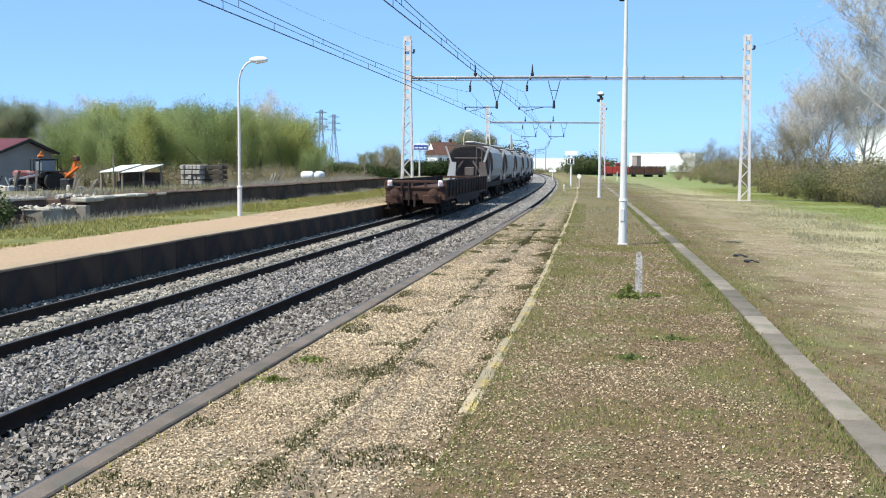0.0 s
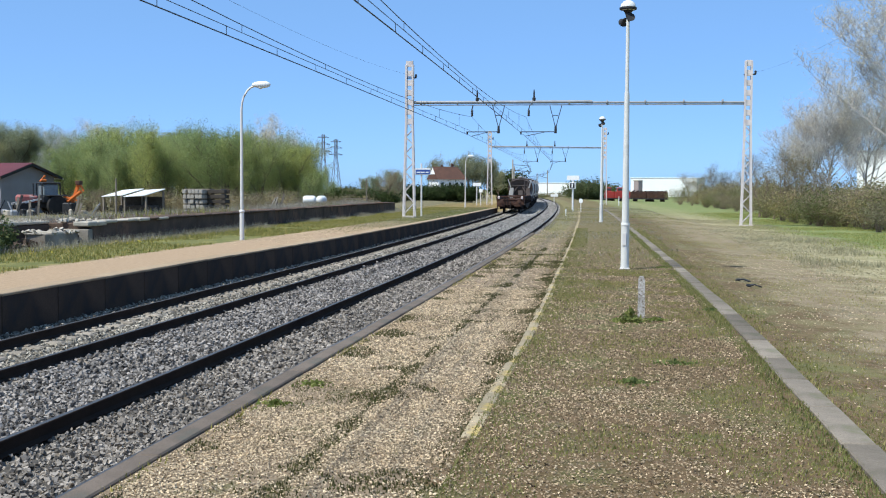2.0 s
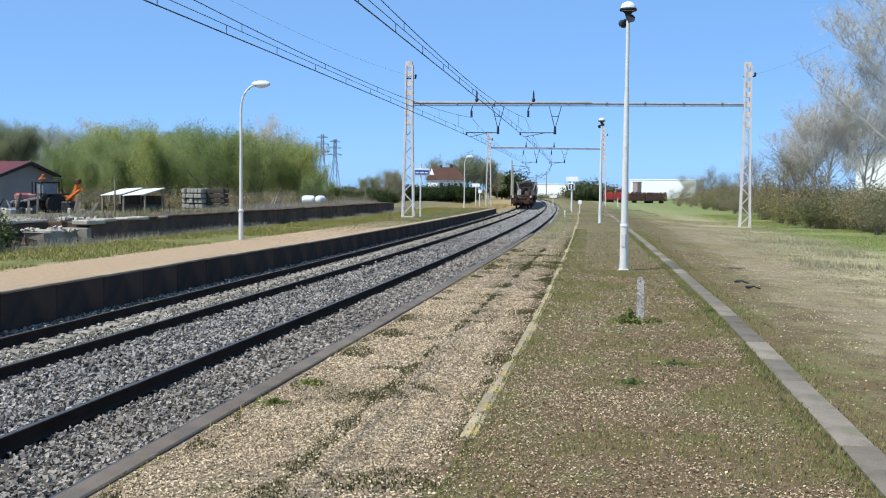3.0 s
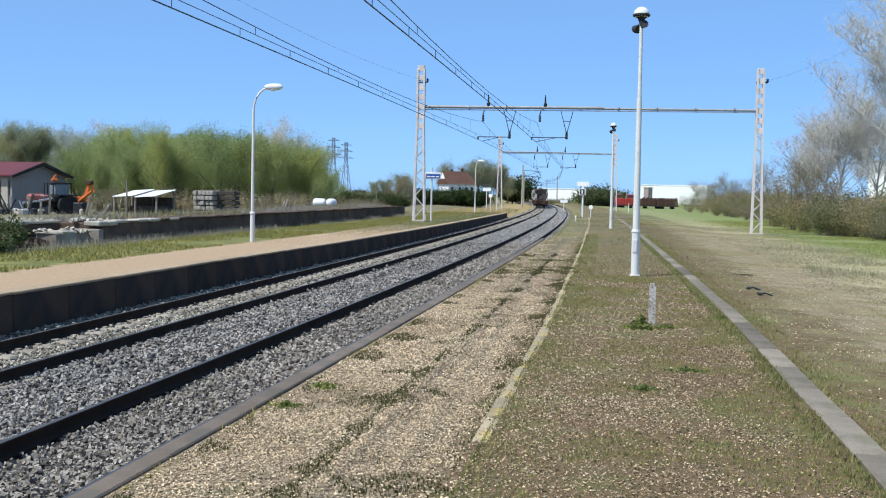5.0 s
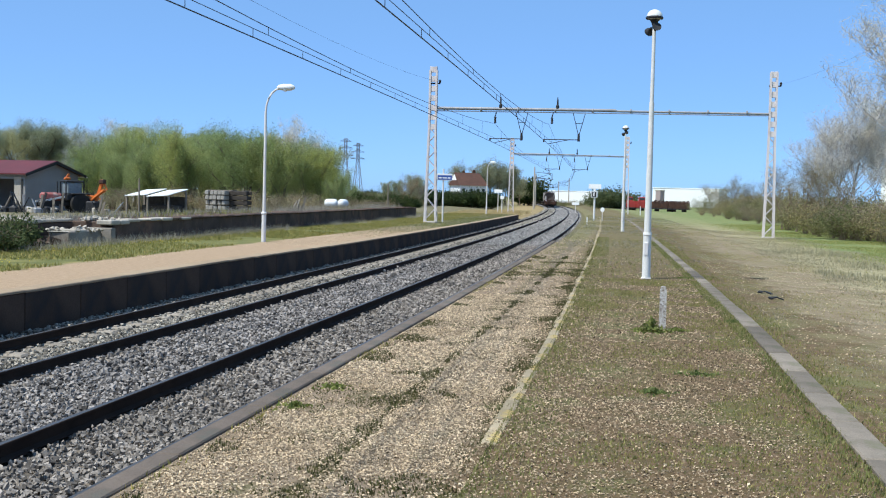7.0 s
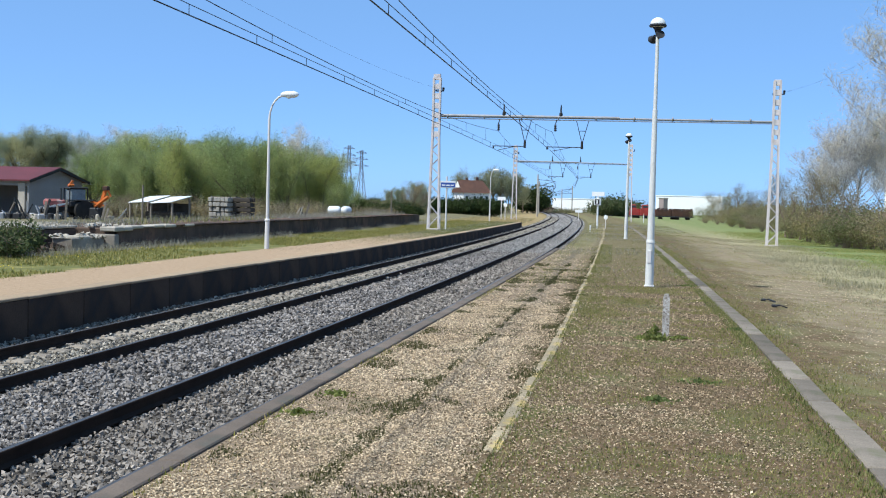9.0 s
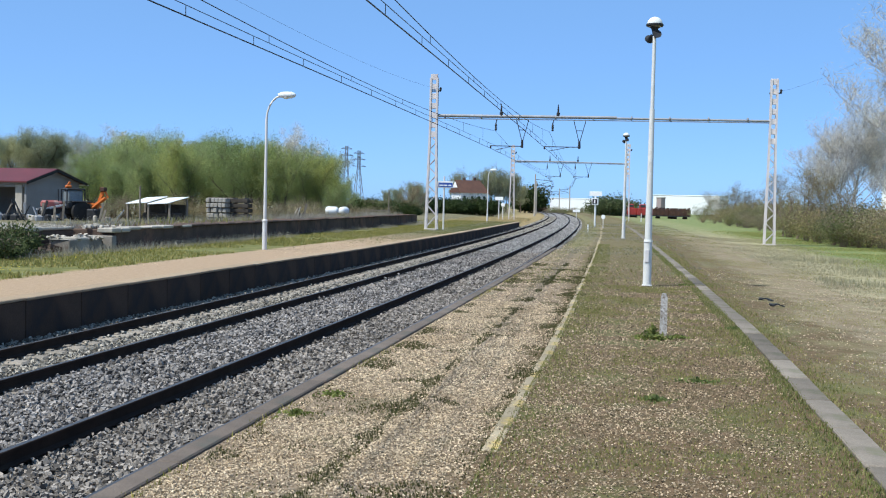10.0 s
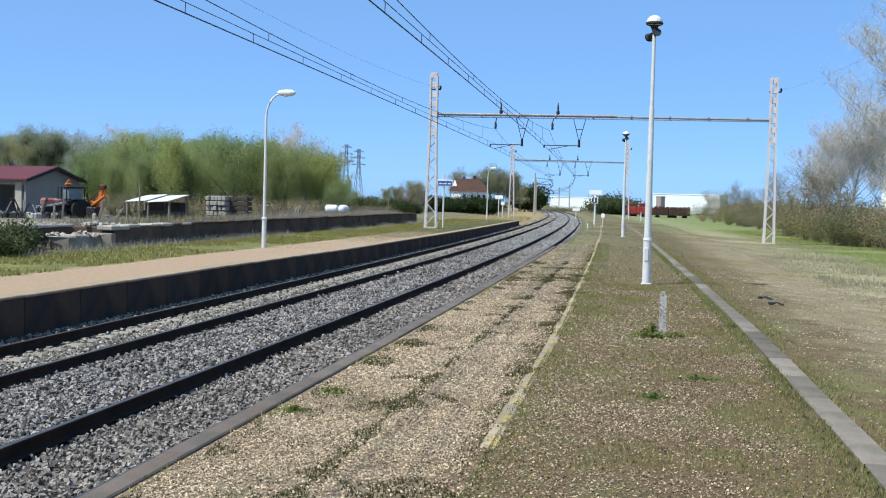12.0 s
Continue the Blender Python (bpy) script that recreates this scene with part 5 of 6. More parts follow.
def sleeper_stack(m, columns, layers, length, mat, label, name):
    """Layers of beams laid side by side, on thin spacers."""
    root = thing("sleeper_stack", m, label, "sleeper stack", "sleeper stacks")
    mesh = Build().box((0, 0, 0), (0.29, length, 0.31), bevel=0.03).mesh(name, mat)
    for layer in range(layers):
        for i in range(columns):
            part(name, mesh, mat, root, m=pose((i - columns / 2 + 0.5) * 0.33 + random.uniform(-0.03, 0.03), random.uniform(-0.09, 0.09), 0.16 + layer * 0.395, 0, 0, random.uniform(-1.5, 1.5)))
        for y in (-0.3, 0.3):
            part("spacer", Build().box((0, y * length, 0.35 + layer * 0.395), (columns * 0.33, 0.1, 0.07)), MAT_WOOD, root)
    return root


p = seen(-396, 92, -0.1)
sleeper_stack(pose(p.x, p.y, p.z, 0, 0, -8), 5, 5, 2.25, MAT_BEAM, "neat stack of pale concrete sleepers in the yard", "concrete_beam")
p = seen(-361, 92.4, -0.1)
sleeper_stack(pose(p.x, p.y, p.z, 0, 0, 84), 4, 5, 1.5, MAT_OLDWOOD, "stack of dark old wooden sleepers beside the pale ones", "timber")


def gas_tank(m):
    root = thing("tank", m, "small white steel tank lying on a frame", "tank", "tanks")
    part("shell", Build().lathe((0, 0, 0.55), [(0.05, -0.52), (0.2, -0.49), (0.29, -0.4), (0.32, -0.28), (0.32, 0.28), (0.29, 0.4), (0.2, 0.49), (0.05, 0.52)], 16, "x"), MAT_WHITE, root, smooth=True)
    for x in (-0.28, 0.28):
        part("saddle", Build().box((x, 0, 0.1), (0.12, 0.6, 0.25), bevel=0.02), MAT_RUST, root)
    return root


p = seen(-199, 90, 0.5)
tank = gas_tank(pose(p.x, p.y, p.z, 0, 0, -5))
p = seen(-178, 91, 0.5)
copy_thing(tank, pose(p.x, p.y, p.z, 0, 0, 68))


def junk(m, seed, n, w, mats):
    r = random.Random(seed)
    root = thing("scrap_pile", m, "jumble of boards, pipes and pale scrap by the shed", "scrap", "scrap piles")
    for i in range(n):
        a = Vector((r.uniform(-w, w), r.uniform(-0.5, 0.5), 0))
        if r.random() < 0.5:
            part("board", Build().bar(a, a + Vector((r.uniform(-0.8, 0.8), r.uniform(-0.3, 0.3), r.uniform(0.6, 1.6))), 0.16, 0.08), r.choice(mats), root)
        else:
            part("lump", Build().box(a + Vector((0, 0, 0.2)), (r.uniform(0.3, 0.8), 0.4, r.uniform(0.3, 0.7)), Matrix.Rotation(r.uniform(0, 3), 3, "Z"), bevel=0.08), r.choice(mats), root)
    return root


for px, d, n, w in ((-762, 88, 16, 1.2), (-708, 88, 14, 1.5), (-600, 89, 8, 0.8), (-690, 88, 4, 0.5)):
    p = seen(px, d, -0.25)
    junk(pose(p.x, p.y, p.z), int(-px), n, w, (MAT_PALE, MAT_WOOD, MAT_WOOD, MAT_GIRDER, MAT_DARK))
for px, d, h in ((-539, 86, 2.9), (-99, 118, 3.2), (-145, 112, 1.3)):
    p = seen(px, d, -0.3)
    solid("pole", Build().tube([(0, 0, -0.2), (0.02, 0, h)], [0.07, 0.06], 8), MAT_WOOD, "plain weathered wooden pole standing in the weeds", "pole", "yard poles", m=pose(p.x, p.y, p.z))


p = seen(-262, 92, 0.0)
junk(pose(p.x, p.y, p.z), 33, 10, 0.7, (MAT_PALE, MAT_PALE, MAT_WOOD, MAT_DARK))


def field_gate(m, width):
    root = thing("gate", m, "low weathered wooden field gate in the yard", "gate")
    for x in (0, width):
        part("post", Build().bar((x, 0, -0.2), (x, 0, 1.25), 0.14), MAT_WOOD, root)
    for z in (0.55, 1.1):
        part("rail", Build().bar((0, -0.05, z), (width, -0.05, z), 0.06, 0.1), MAT_WOOD, root)
    return root


p = seen(-139, 118, -0.2)
field_gate(pose(p.x, p.y, p.z, 0, 0, 4), 2.4)


def rusty_wagon(m, length, mat, label):
    root = thing("goods_wagon", m, label, "railway wagon", "sidings wagons")
    part("body", Build().box((0, 0, 1.6), (length, 2.6, 1.3), bevel=0.05), mat, root)
    part("floor", Build().box((0, 0, 0.85), (length + 0.3, 2.7, 0.2), bevel=0.03), MAT_DARK, root)
    if mat is MAT_RED:
        cab = part("cab", Build().box((-length * 0.2, 0, 2.6), (length * 0.42, 2.3, 0.95), bevel=0.12), mat, root)
        part("window", Build().box((-length * 0.2, -1.16, 2.68), (length * 0.3, 0.04, 0.42)), MAT_GLASS, cab)
    else:
        for x in np.arange(-length / 2 + 0.4, length / 2 - 0.2, 0.75):
            part("scrap_beam", Build().bar((float(x), -0.9, 2.28), (float(x) + 0.5, 0.9, 2.42 + 0.1 * math.sin(9 * x)), 0.22), mat, root)
    for x in np.arange(-length / 2 + 0.6, length / 2, 1.2):
        part("rib", Build().box((float(x), -1.34, 1.6), (0.12, 0.1, 1.3)), mat, root)
    for x in (-length / 2 + 1, length / 2 - 1):
        b = Build()
        wheel(b, (x, -0.75, 0.45), 0.45, 0.14, "y")
        wheel(b, (x, 0.75, 0.45), 0.45, 0.14, "y")
        part("wheelset", b, MAT_BOGIE, root)
    return root


for px, d, ln, mat, lb in ((334, 232, 2.6, MAT_RED, "red shunting vehicle standing on the sidings"), (356, 230, 3.2, MAT_RED, "red machine on the sidings"), (388, 228, 4.4, MAT_RUST, "rusty open wagon on the sidings"), (416, 226, 4.0, MAT_RUST, "rusty open wagon on the sidings")):
    p = seen(px, d, -0.75)
    rusty_wagon(pose(p.x, p.y, p.z, 0, 0, -8), ln, mat, lb)

# ================= train =================
def bogie(root, y, z=0.0):
    b = Build()
    for x in (-1.0, 1.0):
        b.box((x, y, 0.55), (0.16, 2.5, 0.3), bevel=0.05)
        for dy in (-0.9, 0.9):
            b.box((x * 1.04, y + dy, 0.48), (0.22, 0.36, 0.36), bevel=0.04)
    b.box((0, y, 0.6), (2.0, 0.4, 0.3), bevel=0.04)
    bg = part("bogie", b, MAT_BOGIE, root)
    for dy in (-0.9, 0.9):
        w = Build().tube([(-0.9, y + dy, 0.46), (0.9, y + dy, 0.46)], 0.08, 8)
        for x in (-0.745, 0.745):
            w.lathe((x, y + dy, 0.46), [(0.2, -0.07), (0.46, -0.07), (0.46, 0.05), (0.49, 0.055), (0.49, 0.075), (0.2, 0.075)], 20, "x")
        part("wheelset", w, MAT_BOGIE, bg, smooth=True)


def buffers(root, y, sgn):
    for x in (-0.875, 0.875):
        part("buffer", Build().lathe((x, y, 1.05), [(0.1, 0), (0.1, sgn * 0.35), (0.23, sgn * 0.42), (0.23, sgn * 0.48), (0.1, sgn * 0.52)], 14, "y"), MAT_RUST, root)
    part("coupling", Build().bar((0, y, 1.0), (0, y + sgn * 0.3, 0.95), 0.12).bar((0, y + sgn * 0.25, 1.0), (0, y + sgn * 0.3, 0.45), 0.08), MAT_BOGIE, root)


SIDE_RIB = Build().box((0, 0, 0), (0.06, 0.14, 0.74), bevel=0.01).mesh("side_rib", MAT_RUST_SHADED)


def flat_wagon(length):
    root = thing("flat_wagon", Matrix.Identity(4), "empty rusty container flat wagon on grimy bogies", "railway wagon", "train wagons")
    b = Build()
    for x in (-1.25, 1.25):
        b.prism([(x - 0.08, 1.22), (x + 0.08, 1.22), (x + 0.08, 0.72), (x - 0.08, 0.72)], 0.2, length - 0.2)
    b.box((0, length / 2, 1.0), (0.6, length - 0.5, 0.35))
    y = 0.6
    while y < length:
        b.box((0, y, 1.08), (2.6, 0.14, 0.2), bevel=0.02)
        y += 1.5
    part("underframe", b, MAT_RUST, root)
    part("headstock", Build().box((0, 0.18, 1.0), (2.75, 0.22, 0.55), bevel=0.03).box((0, 0.05, 1.3), (2.7, 0.08, 0.1), bevel=0.02), MAT_RUST, root)
    part("end_beam", Build().box((0, 0.1, 1.57), (2.8, 0.12, 0.12), bevel=0.02), MAT_RUST, root)
    part("front_beam", Build().box((0, length - 0.1, 1.57), (2.8, 0.12, 0.12), bevel=0.02), MAT_RUST, root)
    for x in (-1.36, -0.62, -0.15, 0.45, 1.36):
        part("stanchion", Build().box((x, 0.1, 1.38), (0.12, 0.1, 0.28), bevel=0.015), MAT_RUST, root)
    for x in (-1.37, 1.37):
        part("side_board", Build().box((x, length / 2, 1.42), (0.06, length - 0.4, 0.46), bevel=0.015), MAT_RUST_SHADED, root, "rusty side board with shade in its dark colour")
    part("front_headstock", Build().box((0, length - 0.18, 1.0), (2.75, 0.22, 0.55), bevel=0.03), MAT_RUST, root)
    part("deck", Build().box((0, length / 2, 1.2), (2.3, length - 0.6, 0.05)), MAT_RUST, root)
    y = 1.2
    while y < length - 1:
        for x in (-1.34, 1.34):
            part("side_rib", SIDE_RIB, MAT_RUST_SHADED, root, m=pose(x * 1.045, y, 1.24))
        y += 1.35
    for x in (-1.2, 1.2):
        for y in (0.9, length * 0.35, length * 0.65, length - 0.9):
            part("container_pin", Build().box((x, y, 1.3), (0.18, 0.26, 0.16), bevel=0.03), MAT_BOGIE, root)
    for x in (-1.3, 1.3):
        st = Build()
        for z in (0.35, 0.65):
            st.box((x, 0.5, z), (0.3, 0.4, 0.04))
        st.bar((x, 0.3, 0.3), (x, 0.3, 1.0), 0.05).bar((x, 0.7, 0.3), (x, 0.7, 1.0), 0.05)
        part("step", st, MAT_BOGIE, root)
    for x in (-0.95, 0.75):
        part("side_plate", Build().box((x, 0.02, 0.78), (0.8, 0.2, 0.4), bevel=0.04), MAT_RUST, root)
    bogie(root, 2.3)
    bogie(root, length - 2.3)
    buffers(root, 0.05, -1)
    for x in (-1.15, 1.15):
        lamp = part("tail_lamp", Build().box((x, -0.04, 1.50), (0.21, 0.12, 0.27), bevel=0.03), MAT_WHITE, root, "white tail lamp plate")
        part("lens", Build().lathe((x, -0.11, 1.50), [(0.07, -0.02), (0.08, 0.04)], 12, "y"), MAT_LAMP, lamp, "red lens")
    for x in (-1.3, 1.3):
        # solid dark sill, also standing in for the black shade below
        part("truss", Build().prism([(3.6, 0.95), (length - 3.6, 0.95), (length - 5.2, 0.42), (5.2, 0.42)], x - 0.05, x + 0.05, "x"), MAT_BOGIE, root, "grimy fish-belly side sill")
    part("brake_tank", Build().lathe((0.5, length * 0.45, 0.7), [(0.1, -0.7), (0.22, -0.62), (0.22, 0.62), (0.1, 0.7)], 12, "y"), MAT_BOGIE, root)
    part("end_ladder", Build().bar((-0.62, -0.02, 0.5), (-0.62, -0.02, 1.5), 0.06).bar((-0.3, -0.02, 0.5), (-0.3, -0.02, 1.5), 0.06).bar((-0.62, -0.02, 0.8), (-0.3, -0.02, 0.8), 0.05), MAT_BOGIE, root)
    return root


def hopper_wagon(length):
    root = thing("hopper_wagon", Matrix.Identity(4), "dusty grey bulk hopper wagon with rounded sides", "railway wagon", "train wagons")
    # barrel-like body: section in x, z; sloped ends
    sec = [(-0.9, 1.25), (-1.3, 1.6), (-1.46, 2.1), (-1.46, 2.65), (-1.36, 3.1), (-1.05, 3.45), (-0.5, 3.62), (0.5, 3.62), (1.05, 3.45), (1.36, 3.1), (1.46, 2.65), (1.46, 2.1), (1.3, 1.6), (0.9, 1.25)]
    b, n = Build(), len(sec)
    rings = []
    for y0, k in ((0.55, 0.86), (1.75, 0.9), (1.8, 1.0), (length - 1.8, 1.0), (length - 1.75, 0.9), (length - 0.55, 0.86)):
        ring = []
        for x, z in ((u * k, 1.25 + (w - 1.25) * (0.5 + 0.5 * k)) for u, w in sec):
            push = (3.62 - z) * 0.45
            y = y0 + push if y0 < length / 2 else y0 - push
            ring.append((x, y, z))
        rings.append(ring)
    vs = [p for r in rings for p in r]
    fs = [(i * n + j, i * n + (j + 1) % n, (i + 1) * n + (j + 1) % n, (i + 1) * n + j) for i in range(5) for j in range(n)]
    b.add(vs, fs)
    # ends take the dark copy: the shade of the recess is in the colour
    b.k = [0 if f // n == 2 else 1 for f in range(5 * n)]
    b.f += [tuple(range(n)), tuple(range(6 * n - 1, 5 * n - 1, -1))]
    b.k += [1, 1]
    part("hopper_body", b, (MAT_HOPPER, MAT_HOPPER_DARK), root)
    part("underframe", Build().box((-1.15, length / 2, 1.05), (0.2, length - 0.5, 0.34), bevel=0.03).box((1.15, length / 2, 1.05), (0.2, length - 0.5, 0.34), bevel=0.03).box((0, 0.3, 1.05), (2.7, 0.3, 0.4), bevel=0.03).box((0, length - 0.3, 1.05), (2.7, 0.3, 0.4), bevel=0.03), MAT_BOGIE, root)
    for y, sg in ((0.3, 1), (length - 0.3, -1)):
        fr = Build()
        for x in (-1.35, 1.35):
            part("end_post", Build().bar((x * 0.5, y + sg * 0.28, 1.3), (x * 1.04, y + sg * 0.22, 3.5), 0.2, 0.1), MAT_HOPPER, root, "pale grey slanting end post")
        fr.bar((-1.4, y + sg * 0.25, 3.55), (1.4, y + sg * 0.25, 3.55), 0.1, 0.1)
        fr.bar((-1.1, y, 1.4), (-0.3, y + sg * 0.4, 2.6), 0.1).bar((1.1, y, 1.4), (0.3, y + sg * 0.4, 2.6), 0.1)
        fr.box((0.1, y + sg * 0.32, 1.9), (0.6, 0.12, 0.55), bevel=0.03).box((0, y + sg * 0.3, 2.75), (1.7, 0.06, 0.08), bevel=0.01)
        part("end_frame", fr, MAT_HOPPER_DARK, root, "dirty brown end frame")
        part("brace", Build().bar((0.75, y + sg * 0.1, 1.5), (1.3, y + sg * 0.1, 3.3), 0.12, 0.08), MAT_HOPPER, root, "pale grey brace")
        for x in (-1.08, 1.08):
            pl = Build().prism([(x - 0.28, 1.3), (x + 0.28, 1.3), (x + 0.16 * (1 if x < 0 else -1) + 0.2, 2.5), (x + 0.16 * (1 if x < 0 else -1) - 0.2, 2.5)], y + 0.02, y + 0.1)
            part("end_plate", pl, MAT_HOPPER if x < 0 else MAT_HOPPER_DARK, root)
        part("ladder", Build().bar((0.55, y - sg * 0.02, 1.2), (0.55, y + sg * 0.2, 3.6), 0.05).bar((0.9, y - sg * 0.02, 1.2), (0.9, y + sg * 0.2, 3.6), 0.05), MAT_HOPPER_DARK, root)
    for x in (-1.3, 1.3):
        for ya, yb in ((0.7, 2.3), (length - 0.7, length - 2.3)):
            part("corner_plate", Build().add([(x + d, y, z) for d in (-0.02, 0.02) for y, z in ((ya, 1.25), (yb, 1.25), (yb, 2.5))], [(0, 1, 2), (5, 4, 3), (0, 3, 4, 1), (1, 4, 5, 2), (2, 5, 3, 0)]), MAT_HOPPER, root, "pale grey triangular corner plate")
    part("walkway", Build().box((0, length / 2, 3.72), (0.7, length - 2, 0.06)), MAT_HOPPER_DARK, root)
    for y in np.arange(2, length - 1.5, 2.2):
        part("hatch", Build().lathe((0, float(y), 3.66), [(0.35, 0), (0.35, 0.14), (0.2, 0.2)], 12), MAT_HOPPER, root)
    ch = Build()
    for y in (length * 0.3, length * 0.5, length * 0.7):
        ch.add([(-1.0, y - 1.0, 1.5), (1.0, y - 1.0, 1.5), (1.0, y + 1.0, 1.5), (-1.0, y + 1.0, 1.5), (-0.4, y - 0.3, 0.5), (0.4, y - 0.3, 0.5), (0.4, y + 0.3, 0.5), (-0.4, y + 0.3, 0.5)],
               [(0, 1, 2, 3), (7, 6, 5, 4), (0, 4, 5, 1), (1, 5, 6, 2), (2, 6, 7, 3), (3, 7, 4, 0)])
    part("chute", ch, MAT_HOPPER_DARK, root)
    bogie(root, 1.9)
    bogie(root, length - 1.9)
    buffers(root, 0.15, -1)
    return root


FAR_MID = FAR + GAUGE / 2
TRAIN = []   # wagon, metres ahead of the tail, length
pos = 0.0
FLAT, HOP = 20.0, 13.2
tail_flat = flat_wagon(FLAT)
TRAIN.append((tail_flat, 0.0, FLAT))
pos = FLAT + 1.3
first = hopper_wagon(HOP)
for i in range(6):
    w = first if i == 0 else copy_thing(first, Matrix.Identity(4))
    TRAIN.append((w, pos, HOP))
    pos += HOP + 0.8

# the tail's way along the line
TAIL = [(0.0, 52.3), (0.5, 67.8), (1.0, 84.2), (1.5, 100.2), (2.0, 116.2), (2.5, 132.2), (3.0, 148.2), (3.5, 164.2), (4.0, 180.2), (4.5, 196.2), (5.0, 212.0), (5.5, 227.8), (6.0, 243.5), (6.5, 259.2), (7.0, 275.0),
        (7.5, 290.7), (8.0, 306.4), (8.5, 322.1), (9.0, 337.8), (9.5, 353.5), (10.0, 369.2), (10.5, 384.9), (11.0, 400.6), (11.5, 416.3), (12.0, 432.0)]


def wagon_pose(s, length):
    a, b_ = spot(s + 2.2, FAR_MID), spot(s + length - 2.2, FAR_MID)
    d = (b_ - a).normalized()
    p = a - d * 2.2
    return pose(p.x, p.y, RAIL_Z + float(fall(s)), 0, 0, math.degrees(math.atan2(-d.x, d.y)))

# ================= loose stones and plants =================
def shards(name, n, fn, size, mat, seed, label, flat=0.7, corners=8):
    """Many loose angular stones in one mesh; fn gives centres."""
    g = np.random.default_rng(seed)
    c = fn(g, n)
    n = len(c)
    r = size * g.uniform(0.6, 1.35, n)
    if corners == 8:
        base = np.array([[x, y, z] for x in (-1, 1) for y in (-1, 1) for z in (-1, 1)], float) * 0.75
        faces = np.array([(0, 1, 3, 2), (4, 6, 7, 5), (0, 4, 5, 1), (2, 3, 7, 6), (0, 2, 6, 4), (1, 5, 7, 3)])
        per = 4
    else:
        base = np.array([[1, 0, 0], [-1, 0, 0], [0, 1, 0], [0, -1, 0], [0, 0, 1], [0, 0, -1]], float)
        faces = np.array([(0, 2, 4), (2, 1, 4), (1, 3, 4), (3, 0, 4), (2, 0, 5), (1, 2, 5), (3, 1, 5), (0, 3, 5)])
        per = 3
    k = len(base)
    v = base[None] + g.normal(size=(n, k, 3)) * 0.3
    q = g.normal(size=(n, 4))
    q /= np.linalg.norm(q, axis=1)[:, None]
    w, x, y, z = q.T
    rot = np.stack([1 - 2 * (y * y + z * z), 2 * (x * y - z * w), 2 * (x * z + y * w), 2 * (x * y + z * w), 1 - 2 * (x * x + z * z), 2 * (y * z - x * w), 2 * (x * z - y * w), 2 * (y * z + x * w), 1 - 2 * (x * x + y * y)], 1).reshape(n, 3, 3)
    v = np.einsum("nij,nkj->nki", rot, v * np.array([1.15, 0.9, 0.75])) * r[:, None, None]
    v[:, :, 2] *= flat
    v = (v + c[:, None]).reshape(-1, 3)
    f = (faces[None] + (np.arange(n) * k)[:, None, None]).reshape(-1)
    m = n * len(faces)
    me = bpy.data.meshes.new(name)
    me.vertices.add(len(v))
    me.vertices.foreach_set("co", v.ravel())
    me.loops.add(m * per)
    me.loops.foreach_set("vertex_index", f)
    me.polygons.add(m)
    me.polygons.foreach_set("loop_start", np.arange(0, m * per, per))
    me.materials.append(mat)
    me.update(calc_edges=True)
    me.shade_flat()
    return tagged(new(name, me), label, "", "", "stuff")


def strewn(s0, s1, o0, o1, z, keep=None, spread=0.0):
    def fn(g, n):
        s, o = g.uniform(s0, s1, n), g.uniform(o0, o1, n)
        if keep is not None:
            ok = keep(g, s, o)
            s, o = s[ok], o[ok]
        x, y = on_line(s, o)
        zz = (z(s, o) if callable(z) else np.full(len(s), z)) + g.normal(size=len(s)) * spread
        return np.stack([x, y, zz], 1)
    return fn


LATTICE = np.random.default_rng(77).random((64, 64))


def patch(s, o, scale, seed=0.0):
    """Smooth uneven values between 0 and 1 over the ground, in two sizes."""
    total = np.zeros(np.shape(s))
    for size, weight in ((2.0, 0.72), (4.6, 0.28)):
        u, w = s * scale * size + 7.3 * seed + 900, o * scale * size + 3.1 * seed + 900
        a, b_ = np.floor(u).astype(int), np.floor(w).astype(int)
        fu, fw = u - a, w - b_
        fu, fw = fu * fu * (3 - 2 * fu), fw * fw * (3 - 2 * fw)
        at = lambda p, q: LATTICE[p % 64, q % 64]
        total += weight * ((at(a, b_) * (1 - fu) + at(a + 1, b_) * fu) * (1 - fw) + (at(a, b_ + 1) * (1 - fu) + at(a + 1, b_ + 1) * fu) * fw)
    return np.clip(0.5 + (total - 0.5) * 1.6, 0, 1)


BED_O = [-4.6, -3.9, -3.66, -3.3, -2.95, -2.2, -1.6, -1.1, -0.6, 0, 0.715, 1.43, 2.25]
BED_Z = [-0.53, -0.56, -0.58, -0.61, -0.585, -0.575, -0.57, -0.60, -0.57, -0.575, -0.575, -0.575, -0.56]


def bed_z(s, o):
    return np.interp(o, BED_O, BED_Z) + fall(s) + 0.012


def off_rails(g, s, o):
    ok = np.ones(len(s), bool)
    for r in (NEAR, NEAR + GAUGE, FAR, FAR + GAUGE):
        ok &= np.abs(o - r) > 0.085
    # sleeper ends lie bare here and there on the near track
    near = (np.abs(((s + 6) / 0.6 + 0.5) % 1 - 0.5) < 0.2) & (np.abs(o - 0.35) < 0.22) | (np.abs(((s + 6) / 0.6 + 0.5) % 1 - 0.5) < 0.2) & (np.abs(o - 1.1) < 0.22)
    return ok & ~(near & (g.random(len(s)) < 0.45))


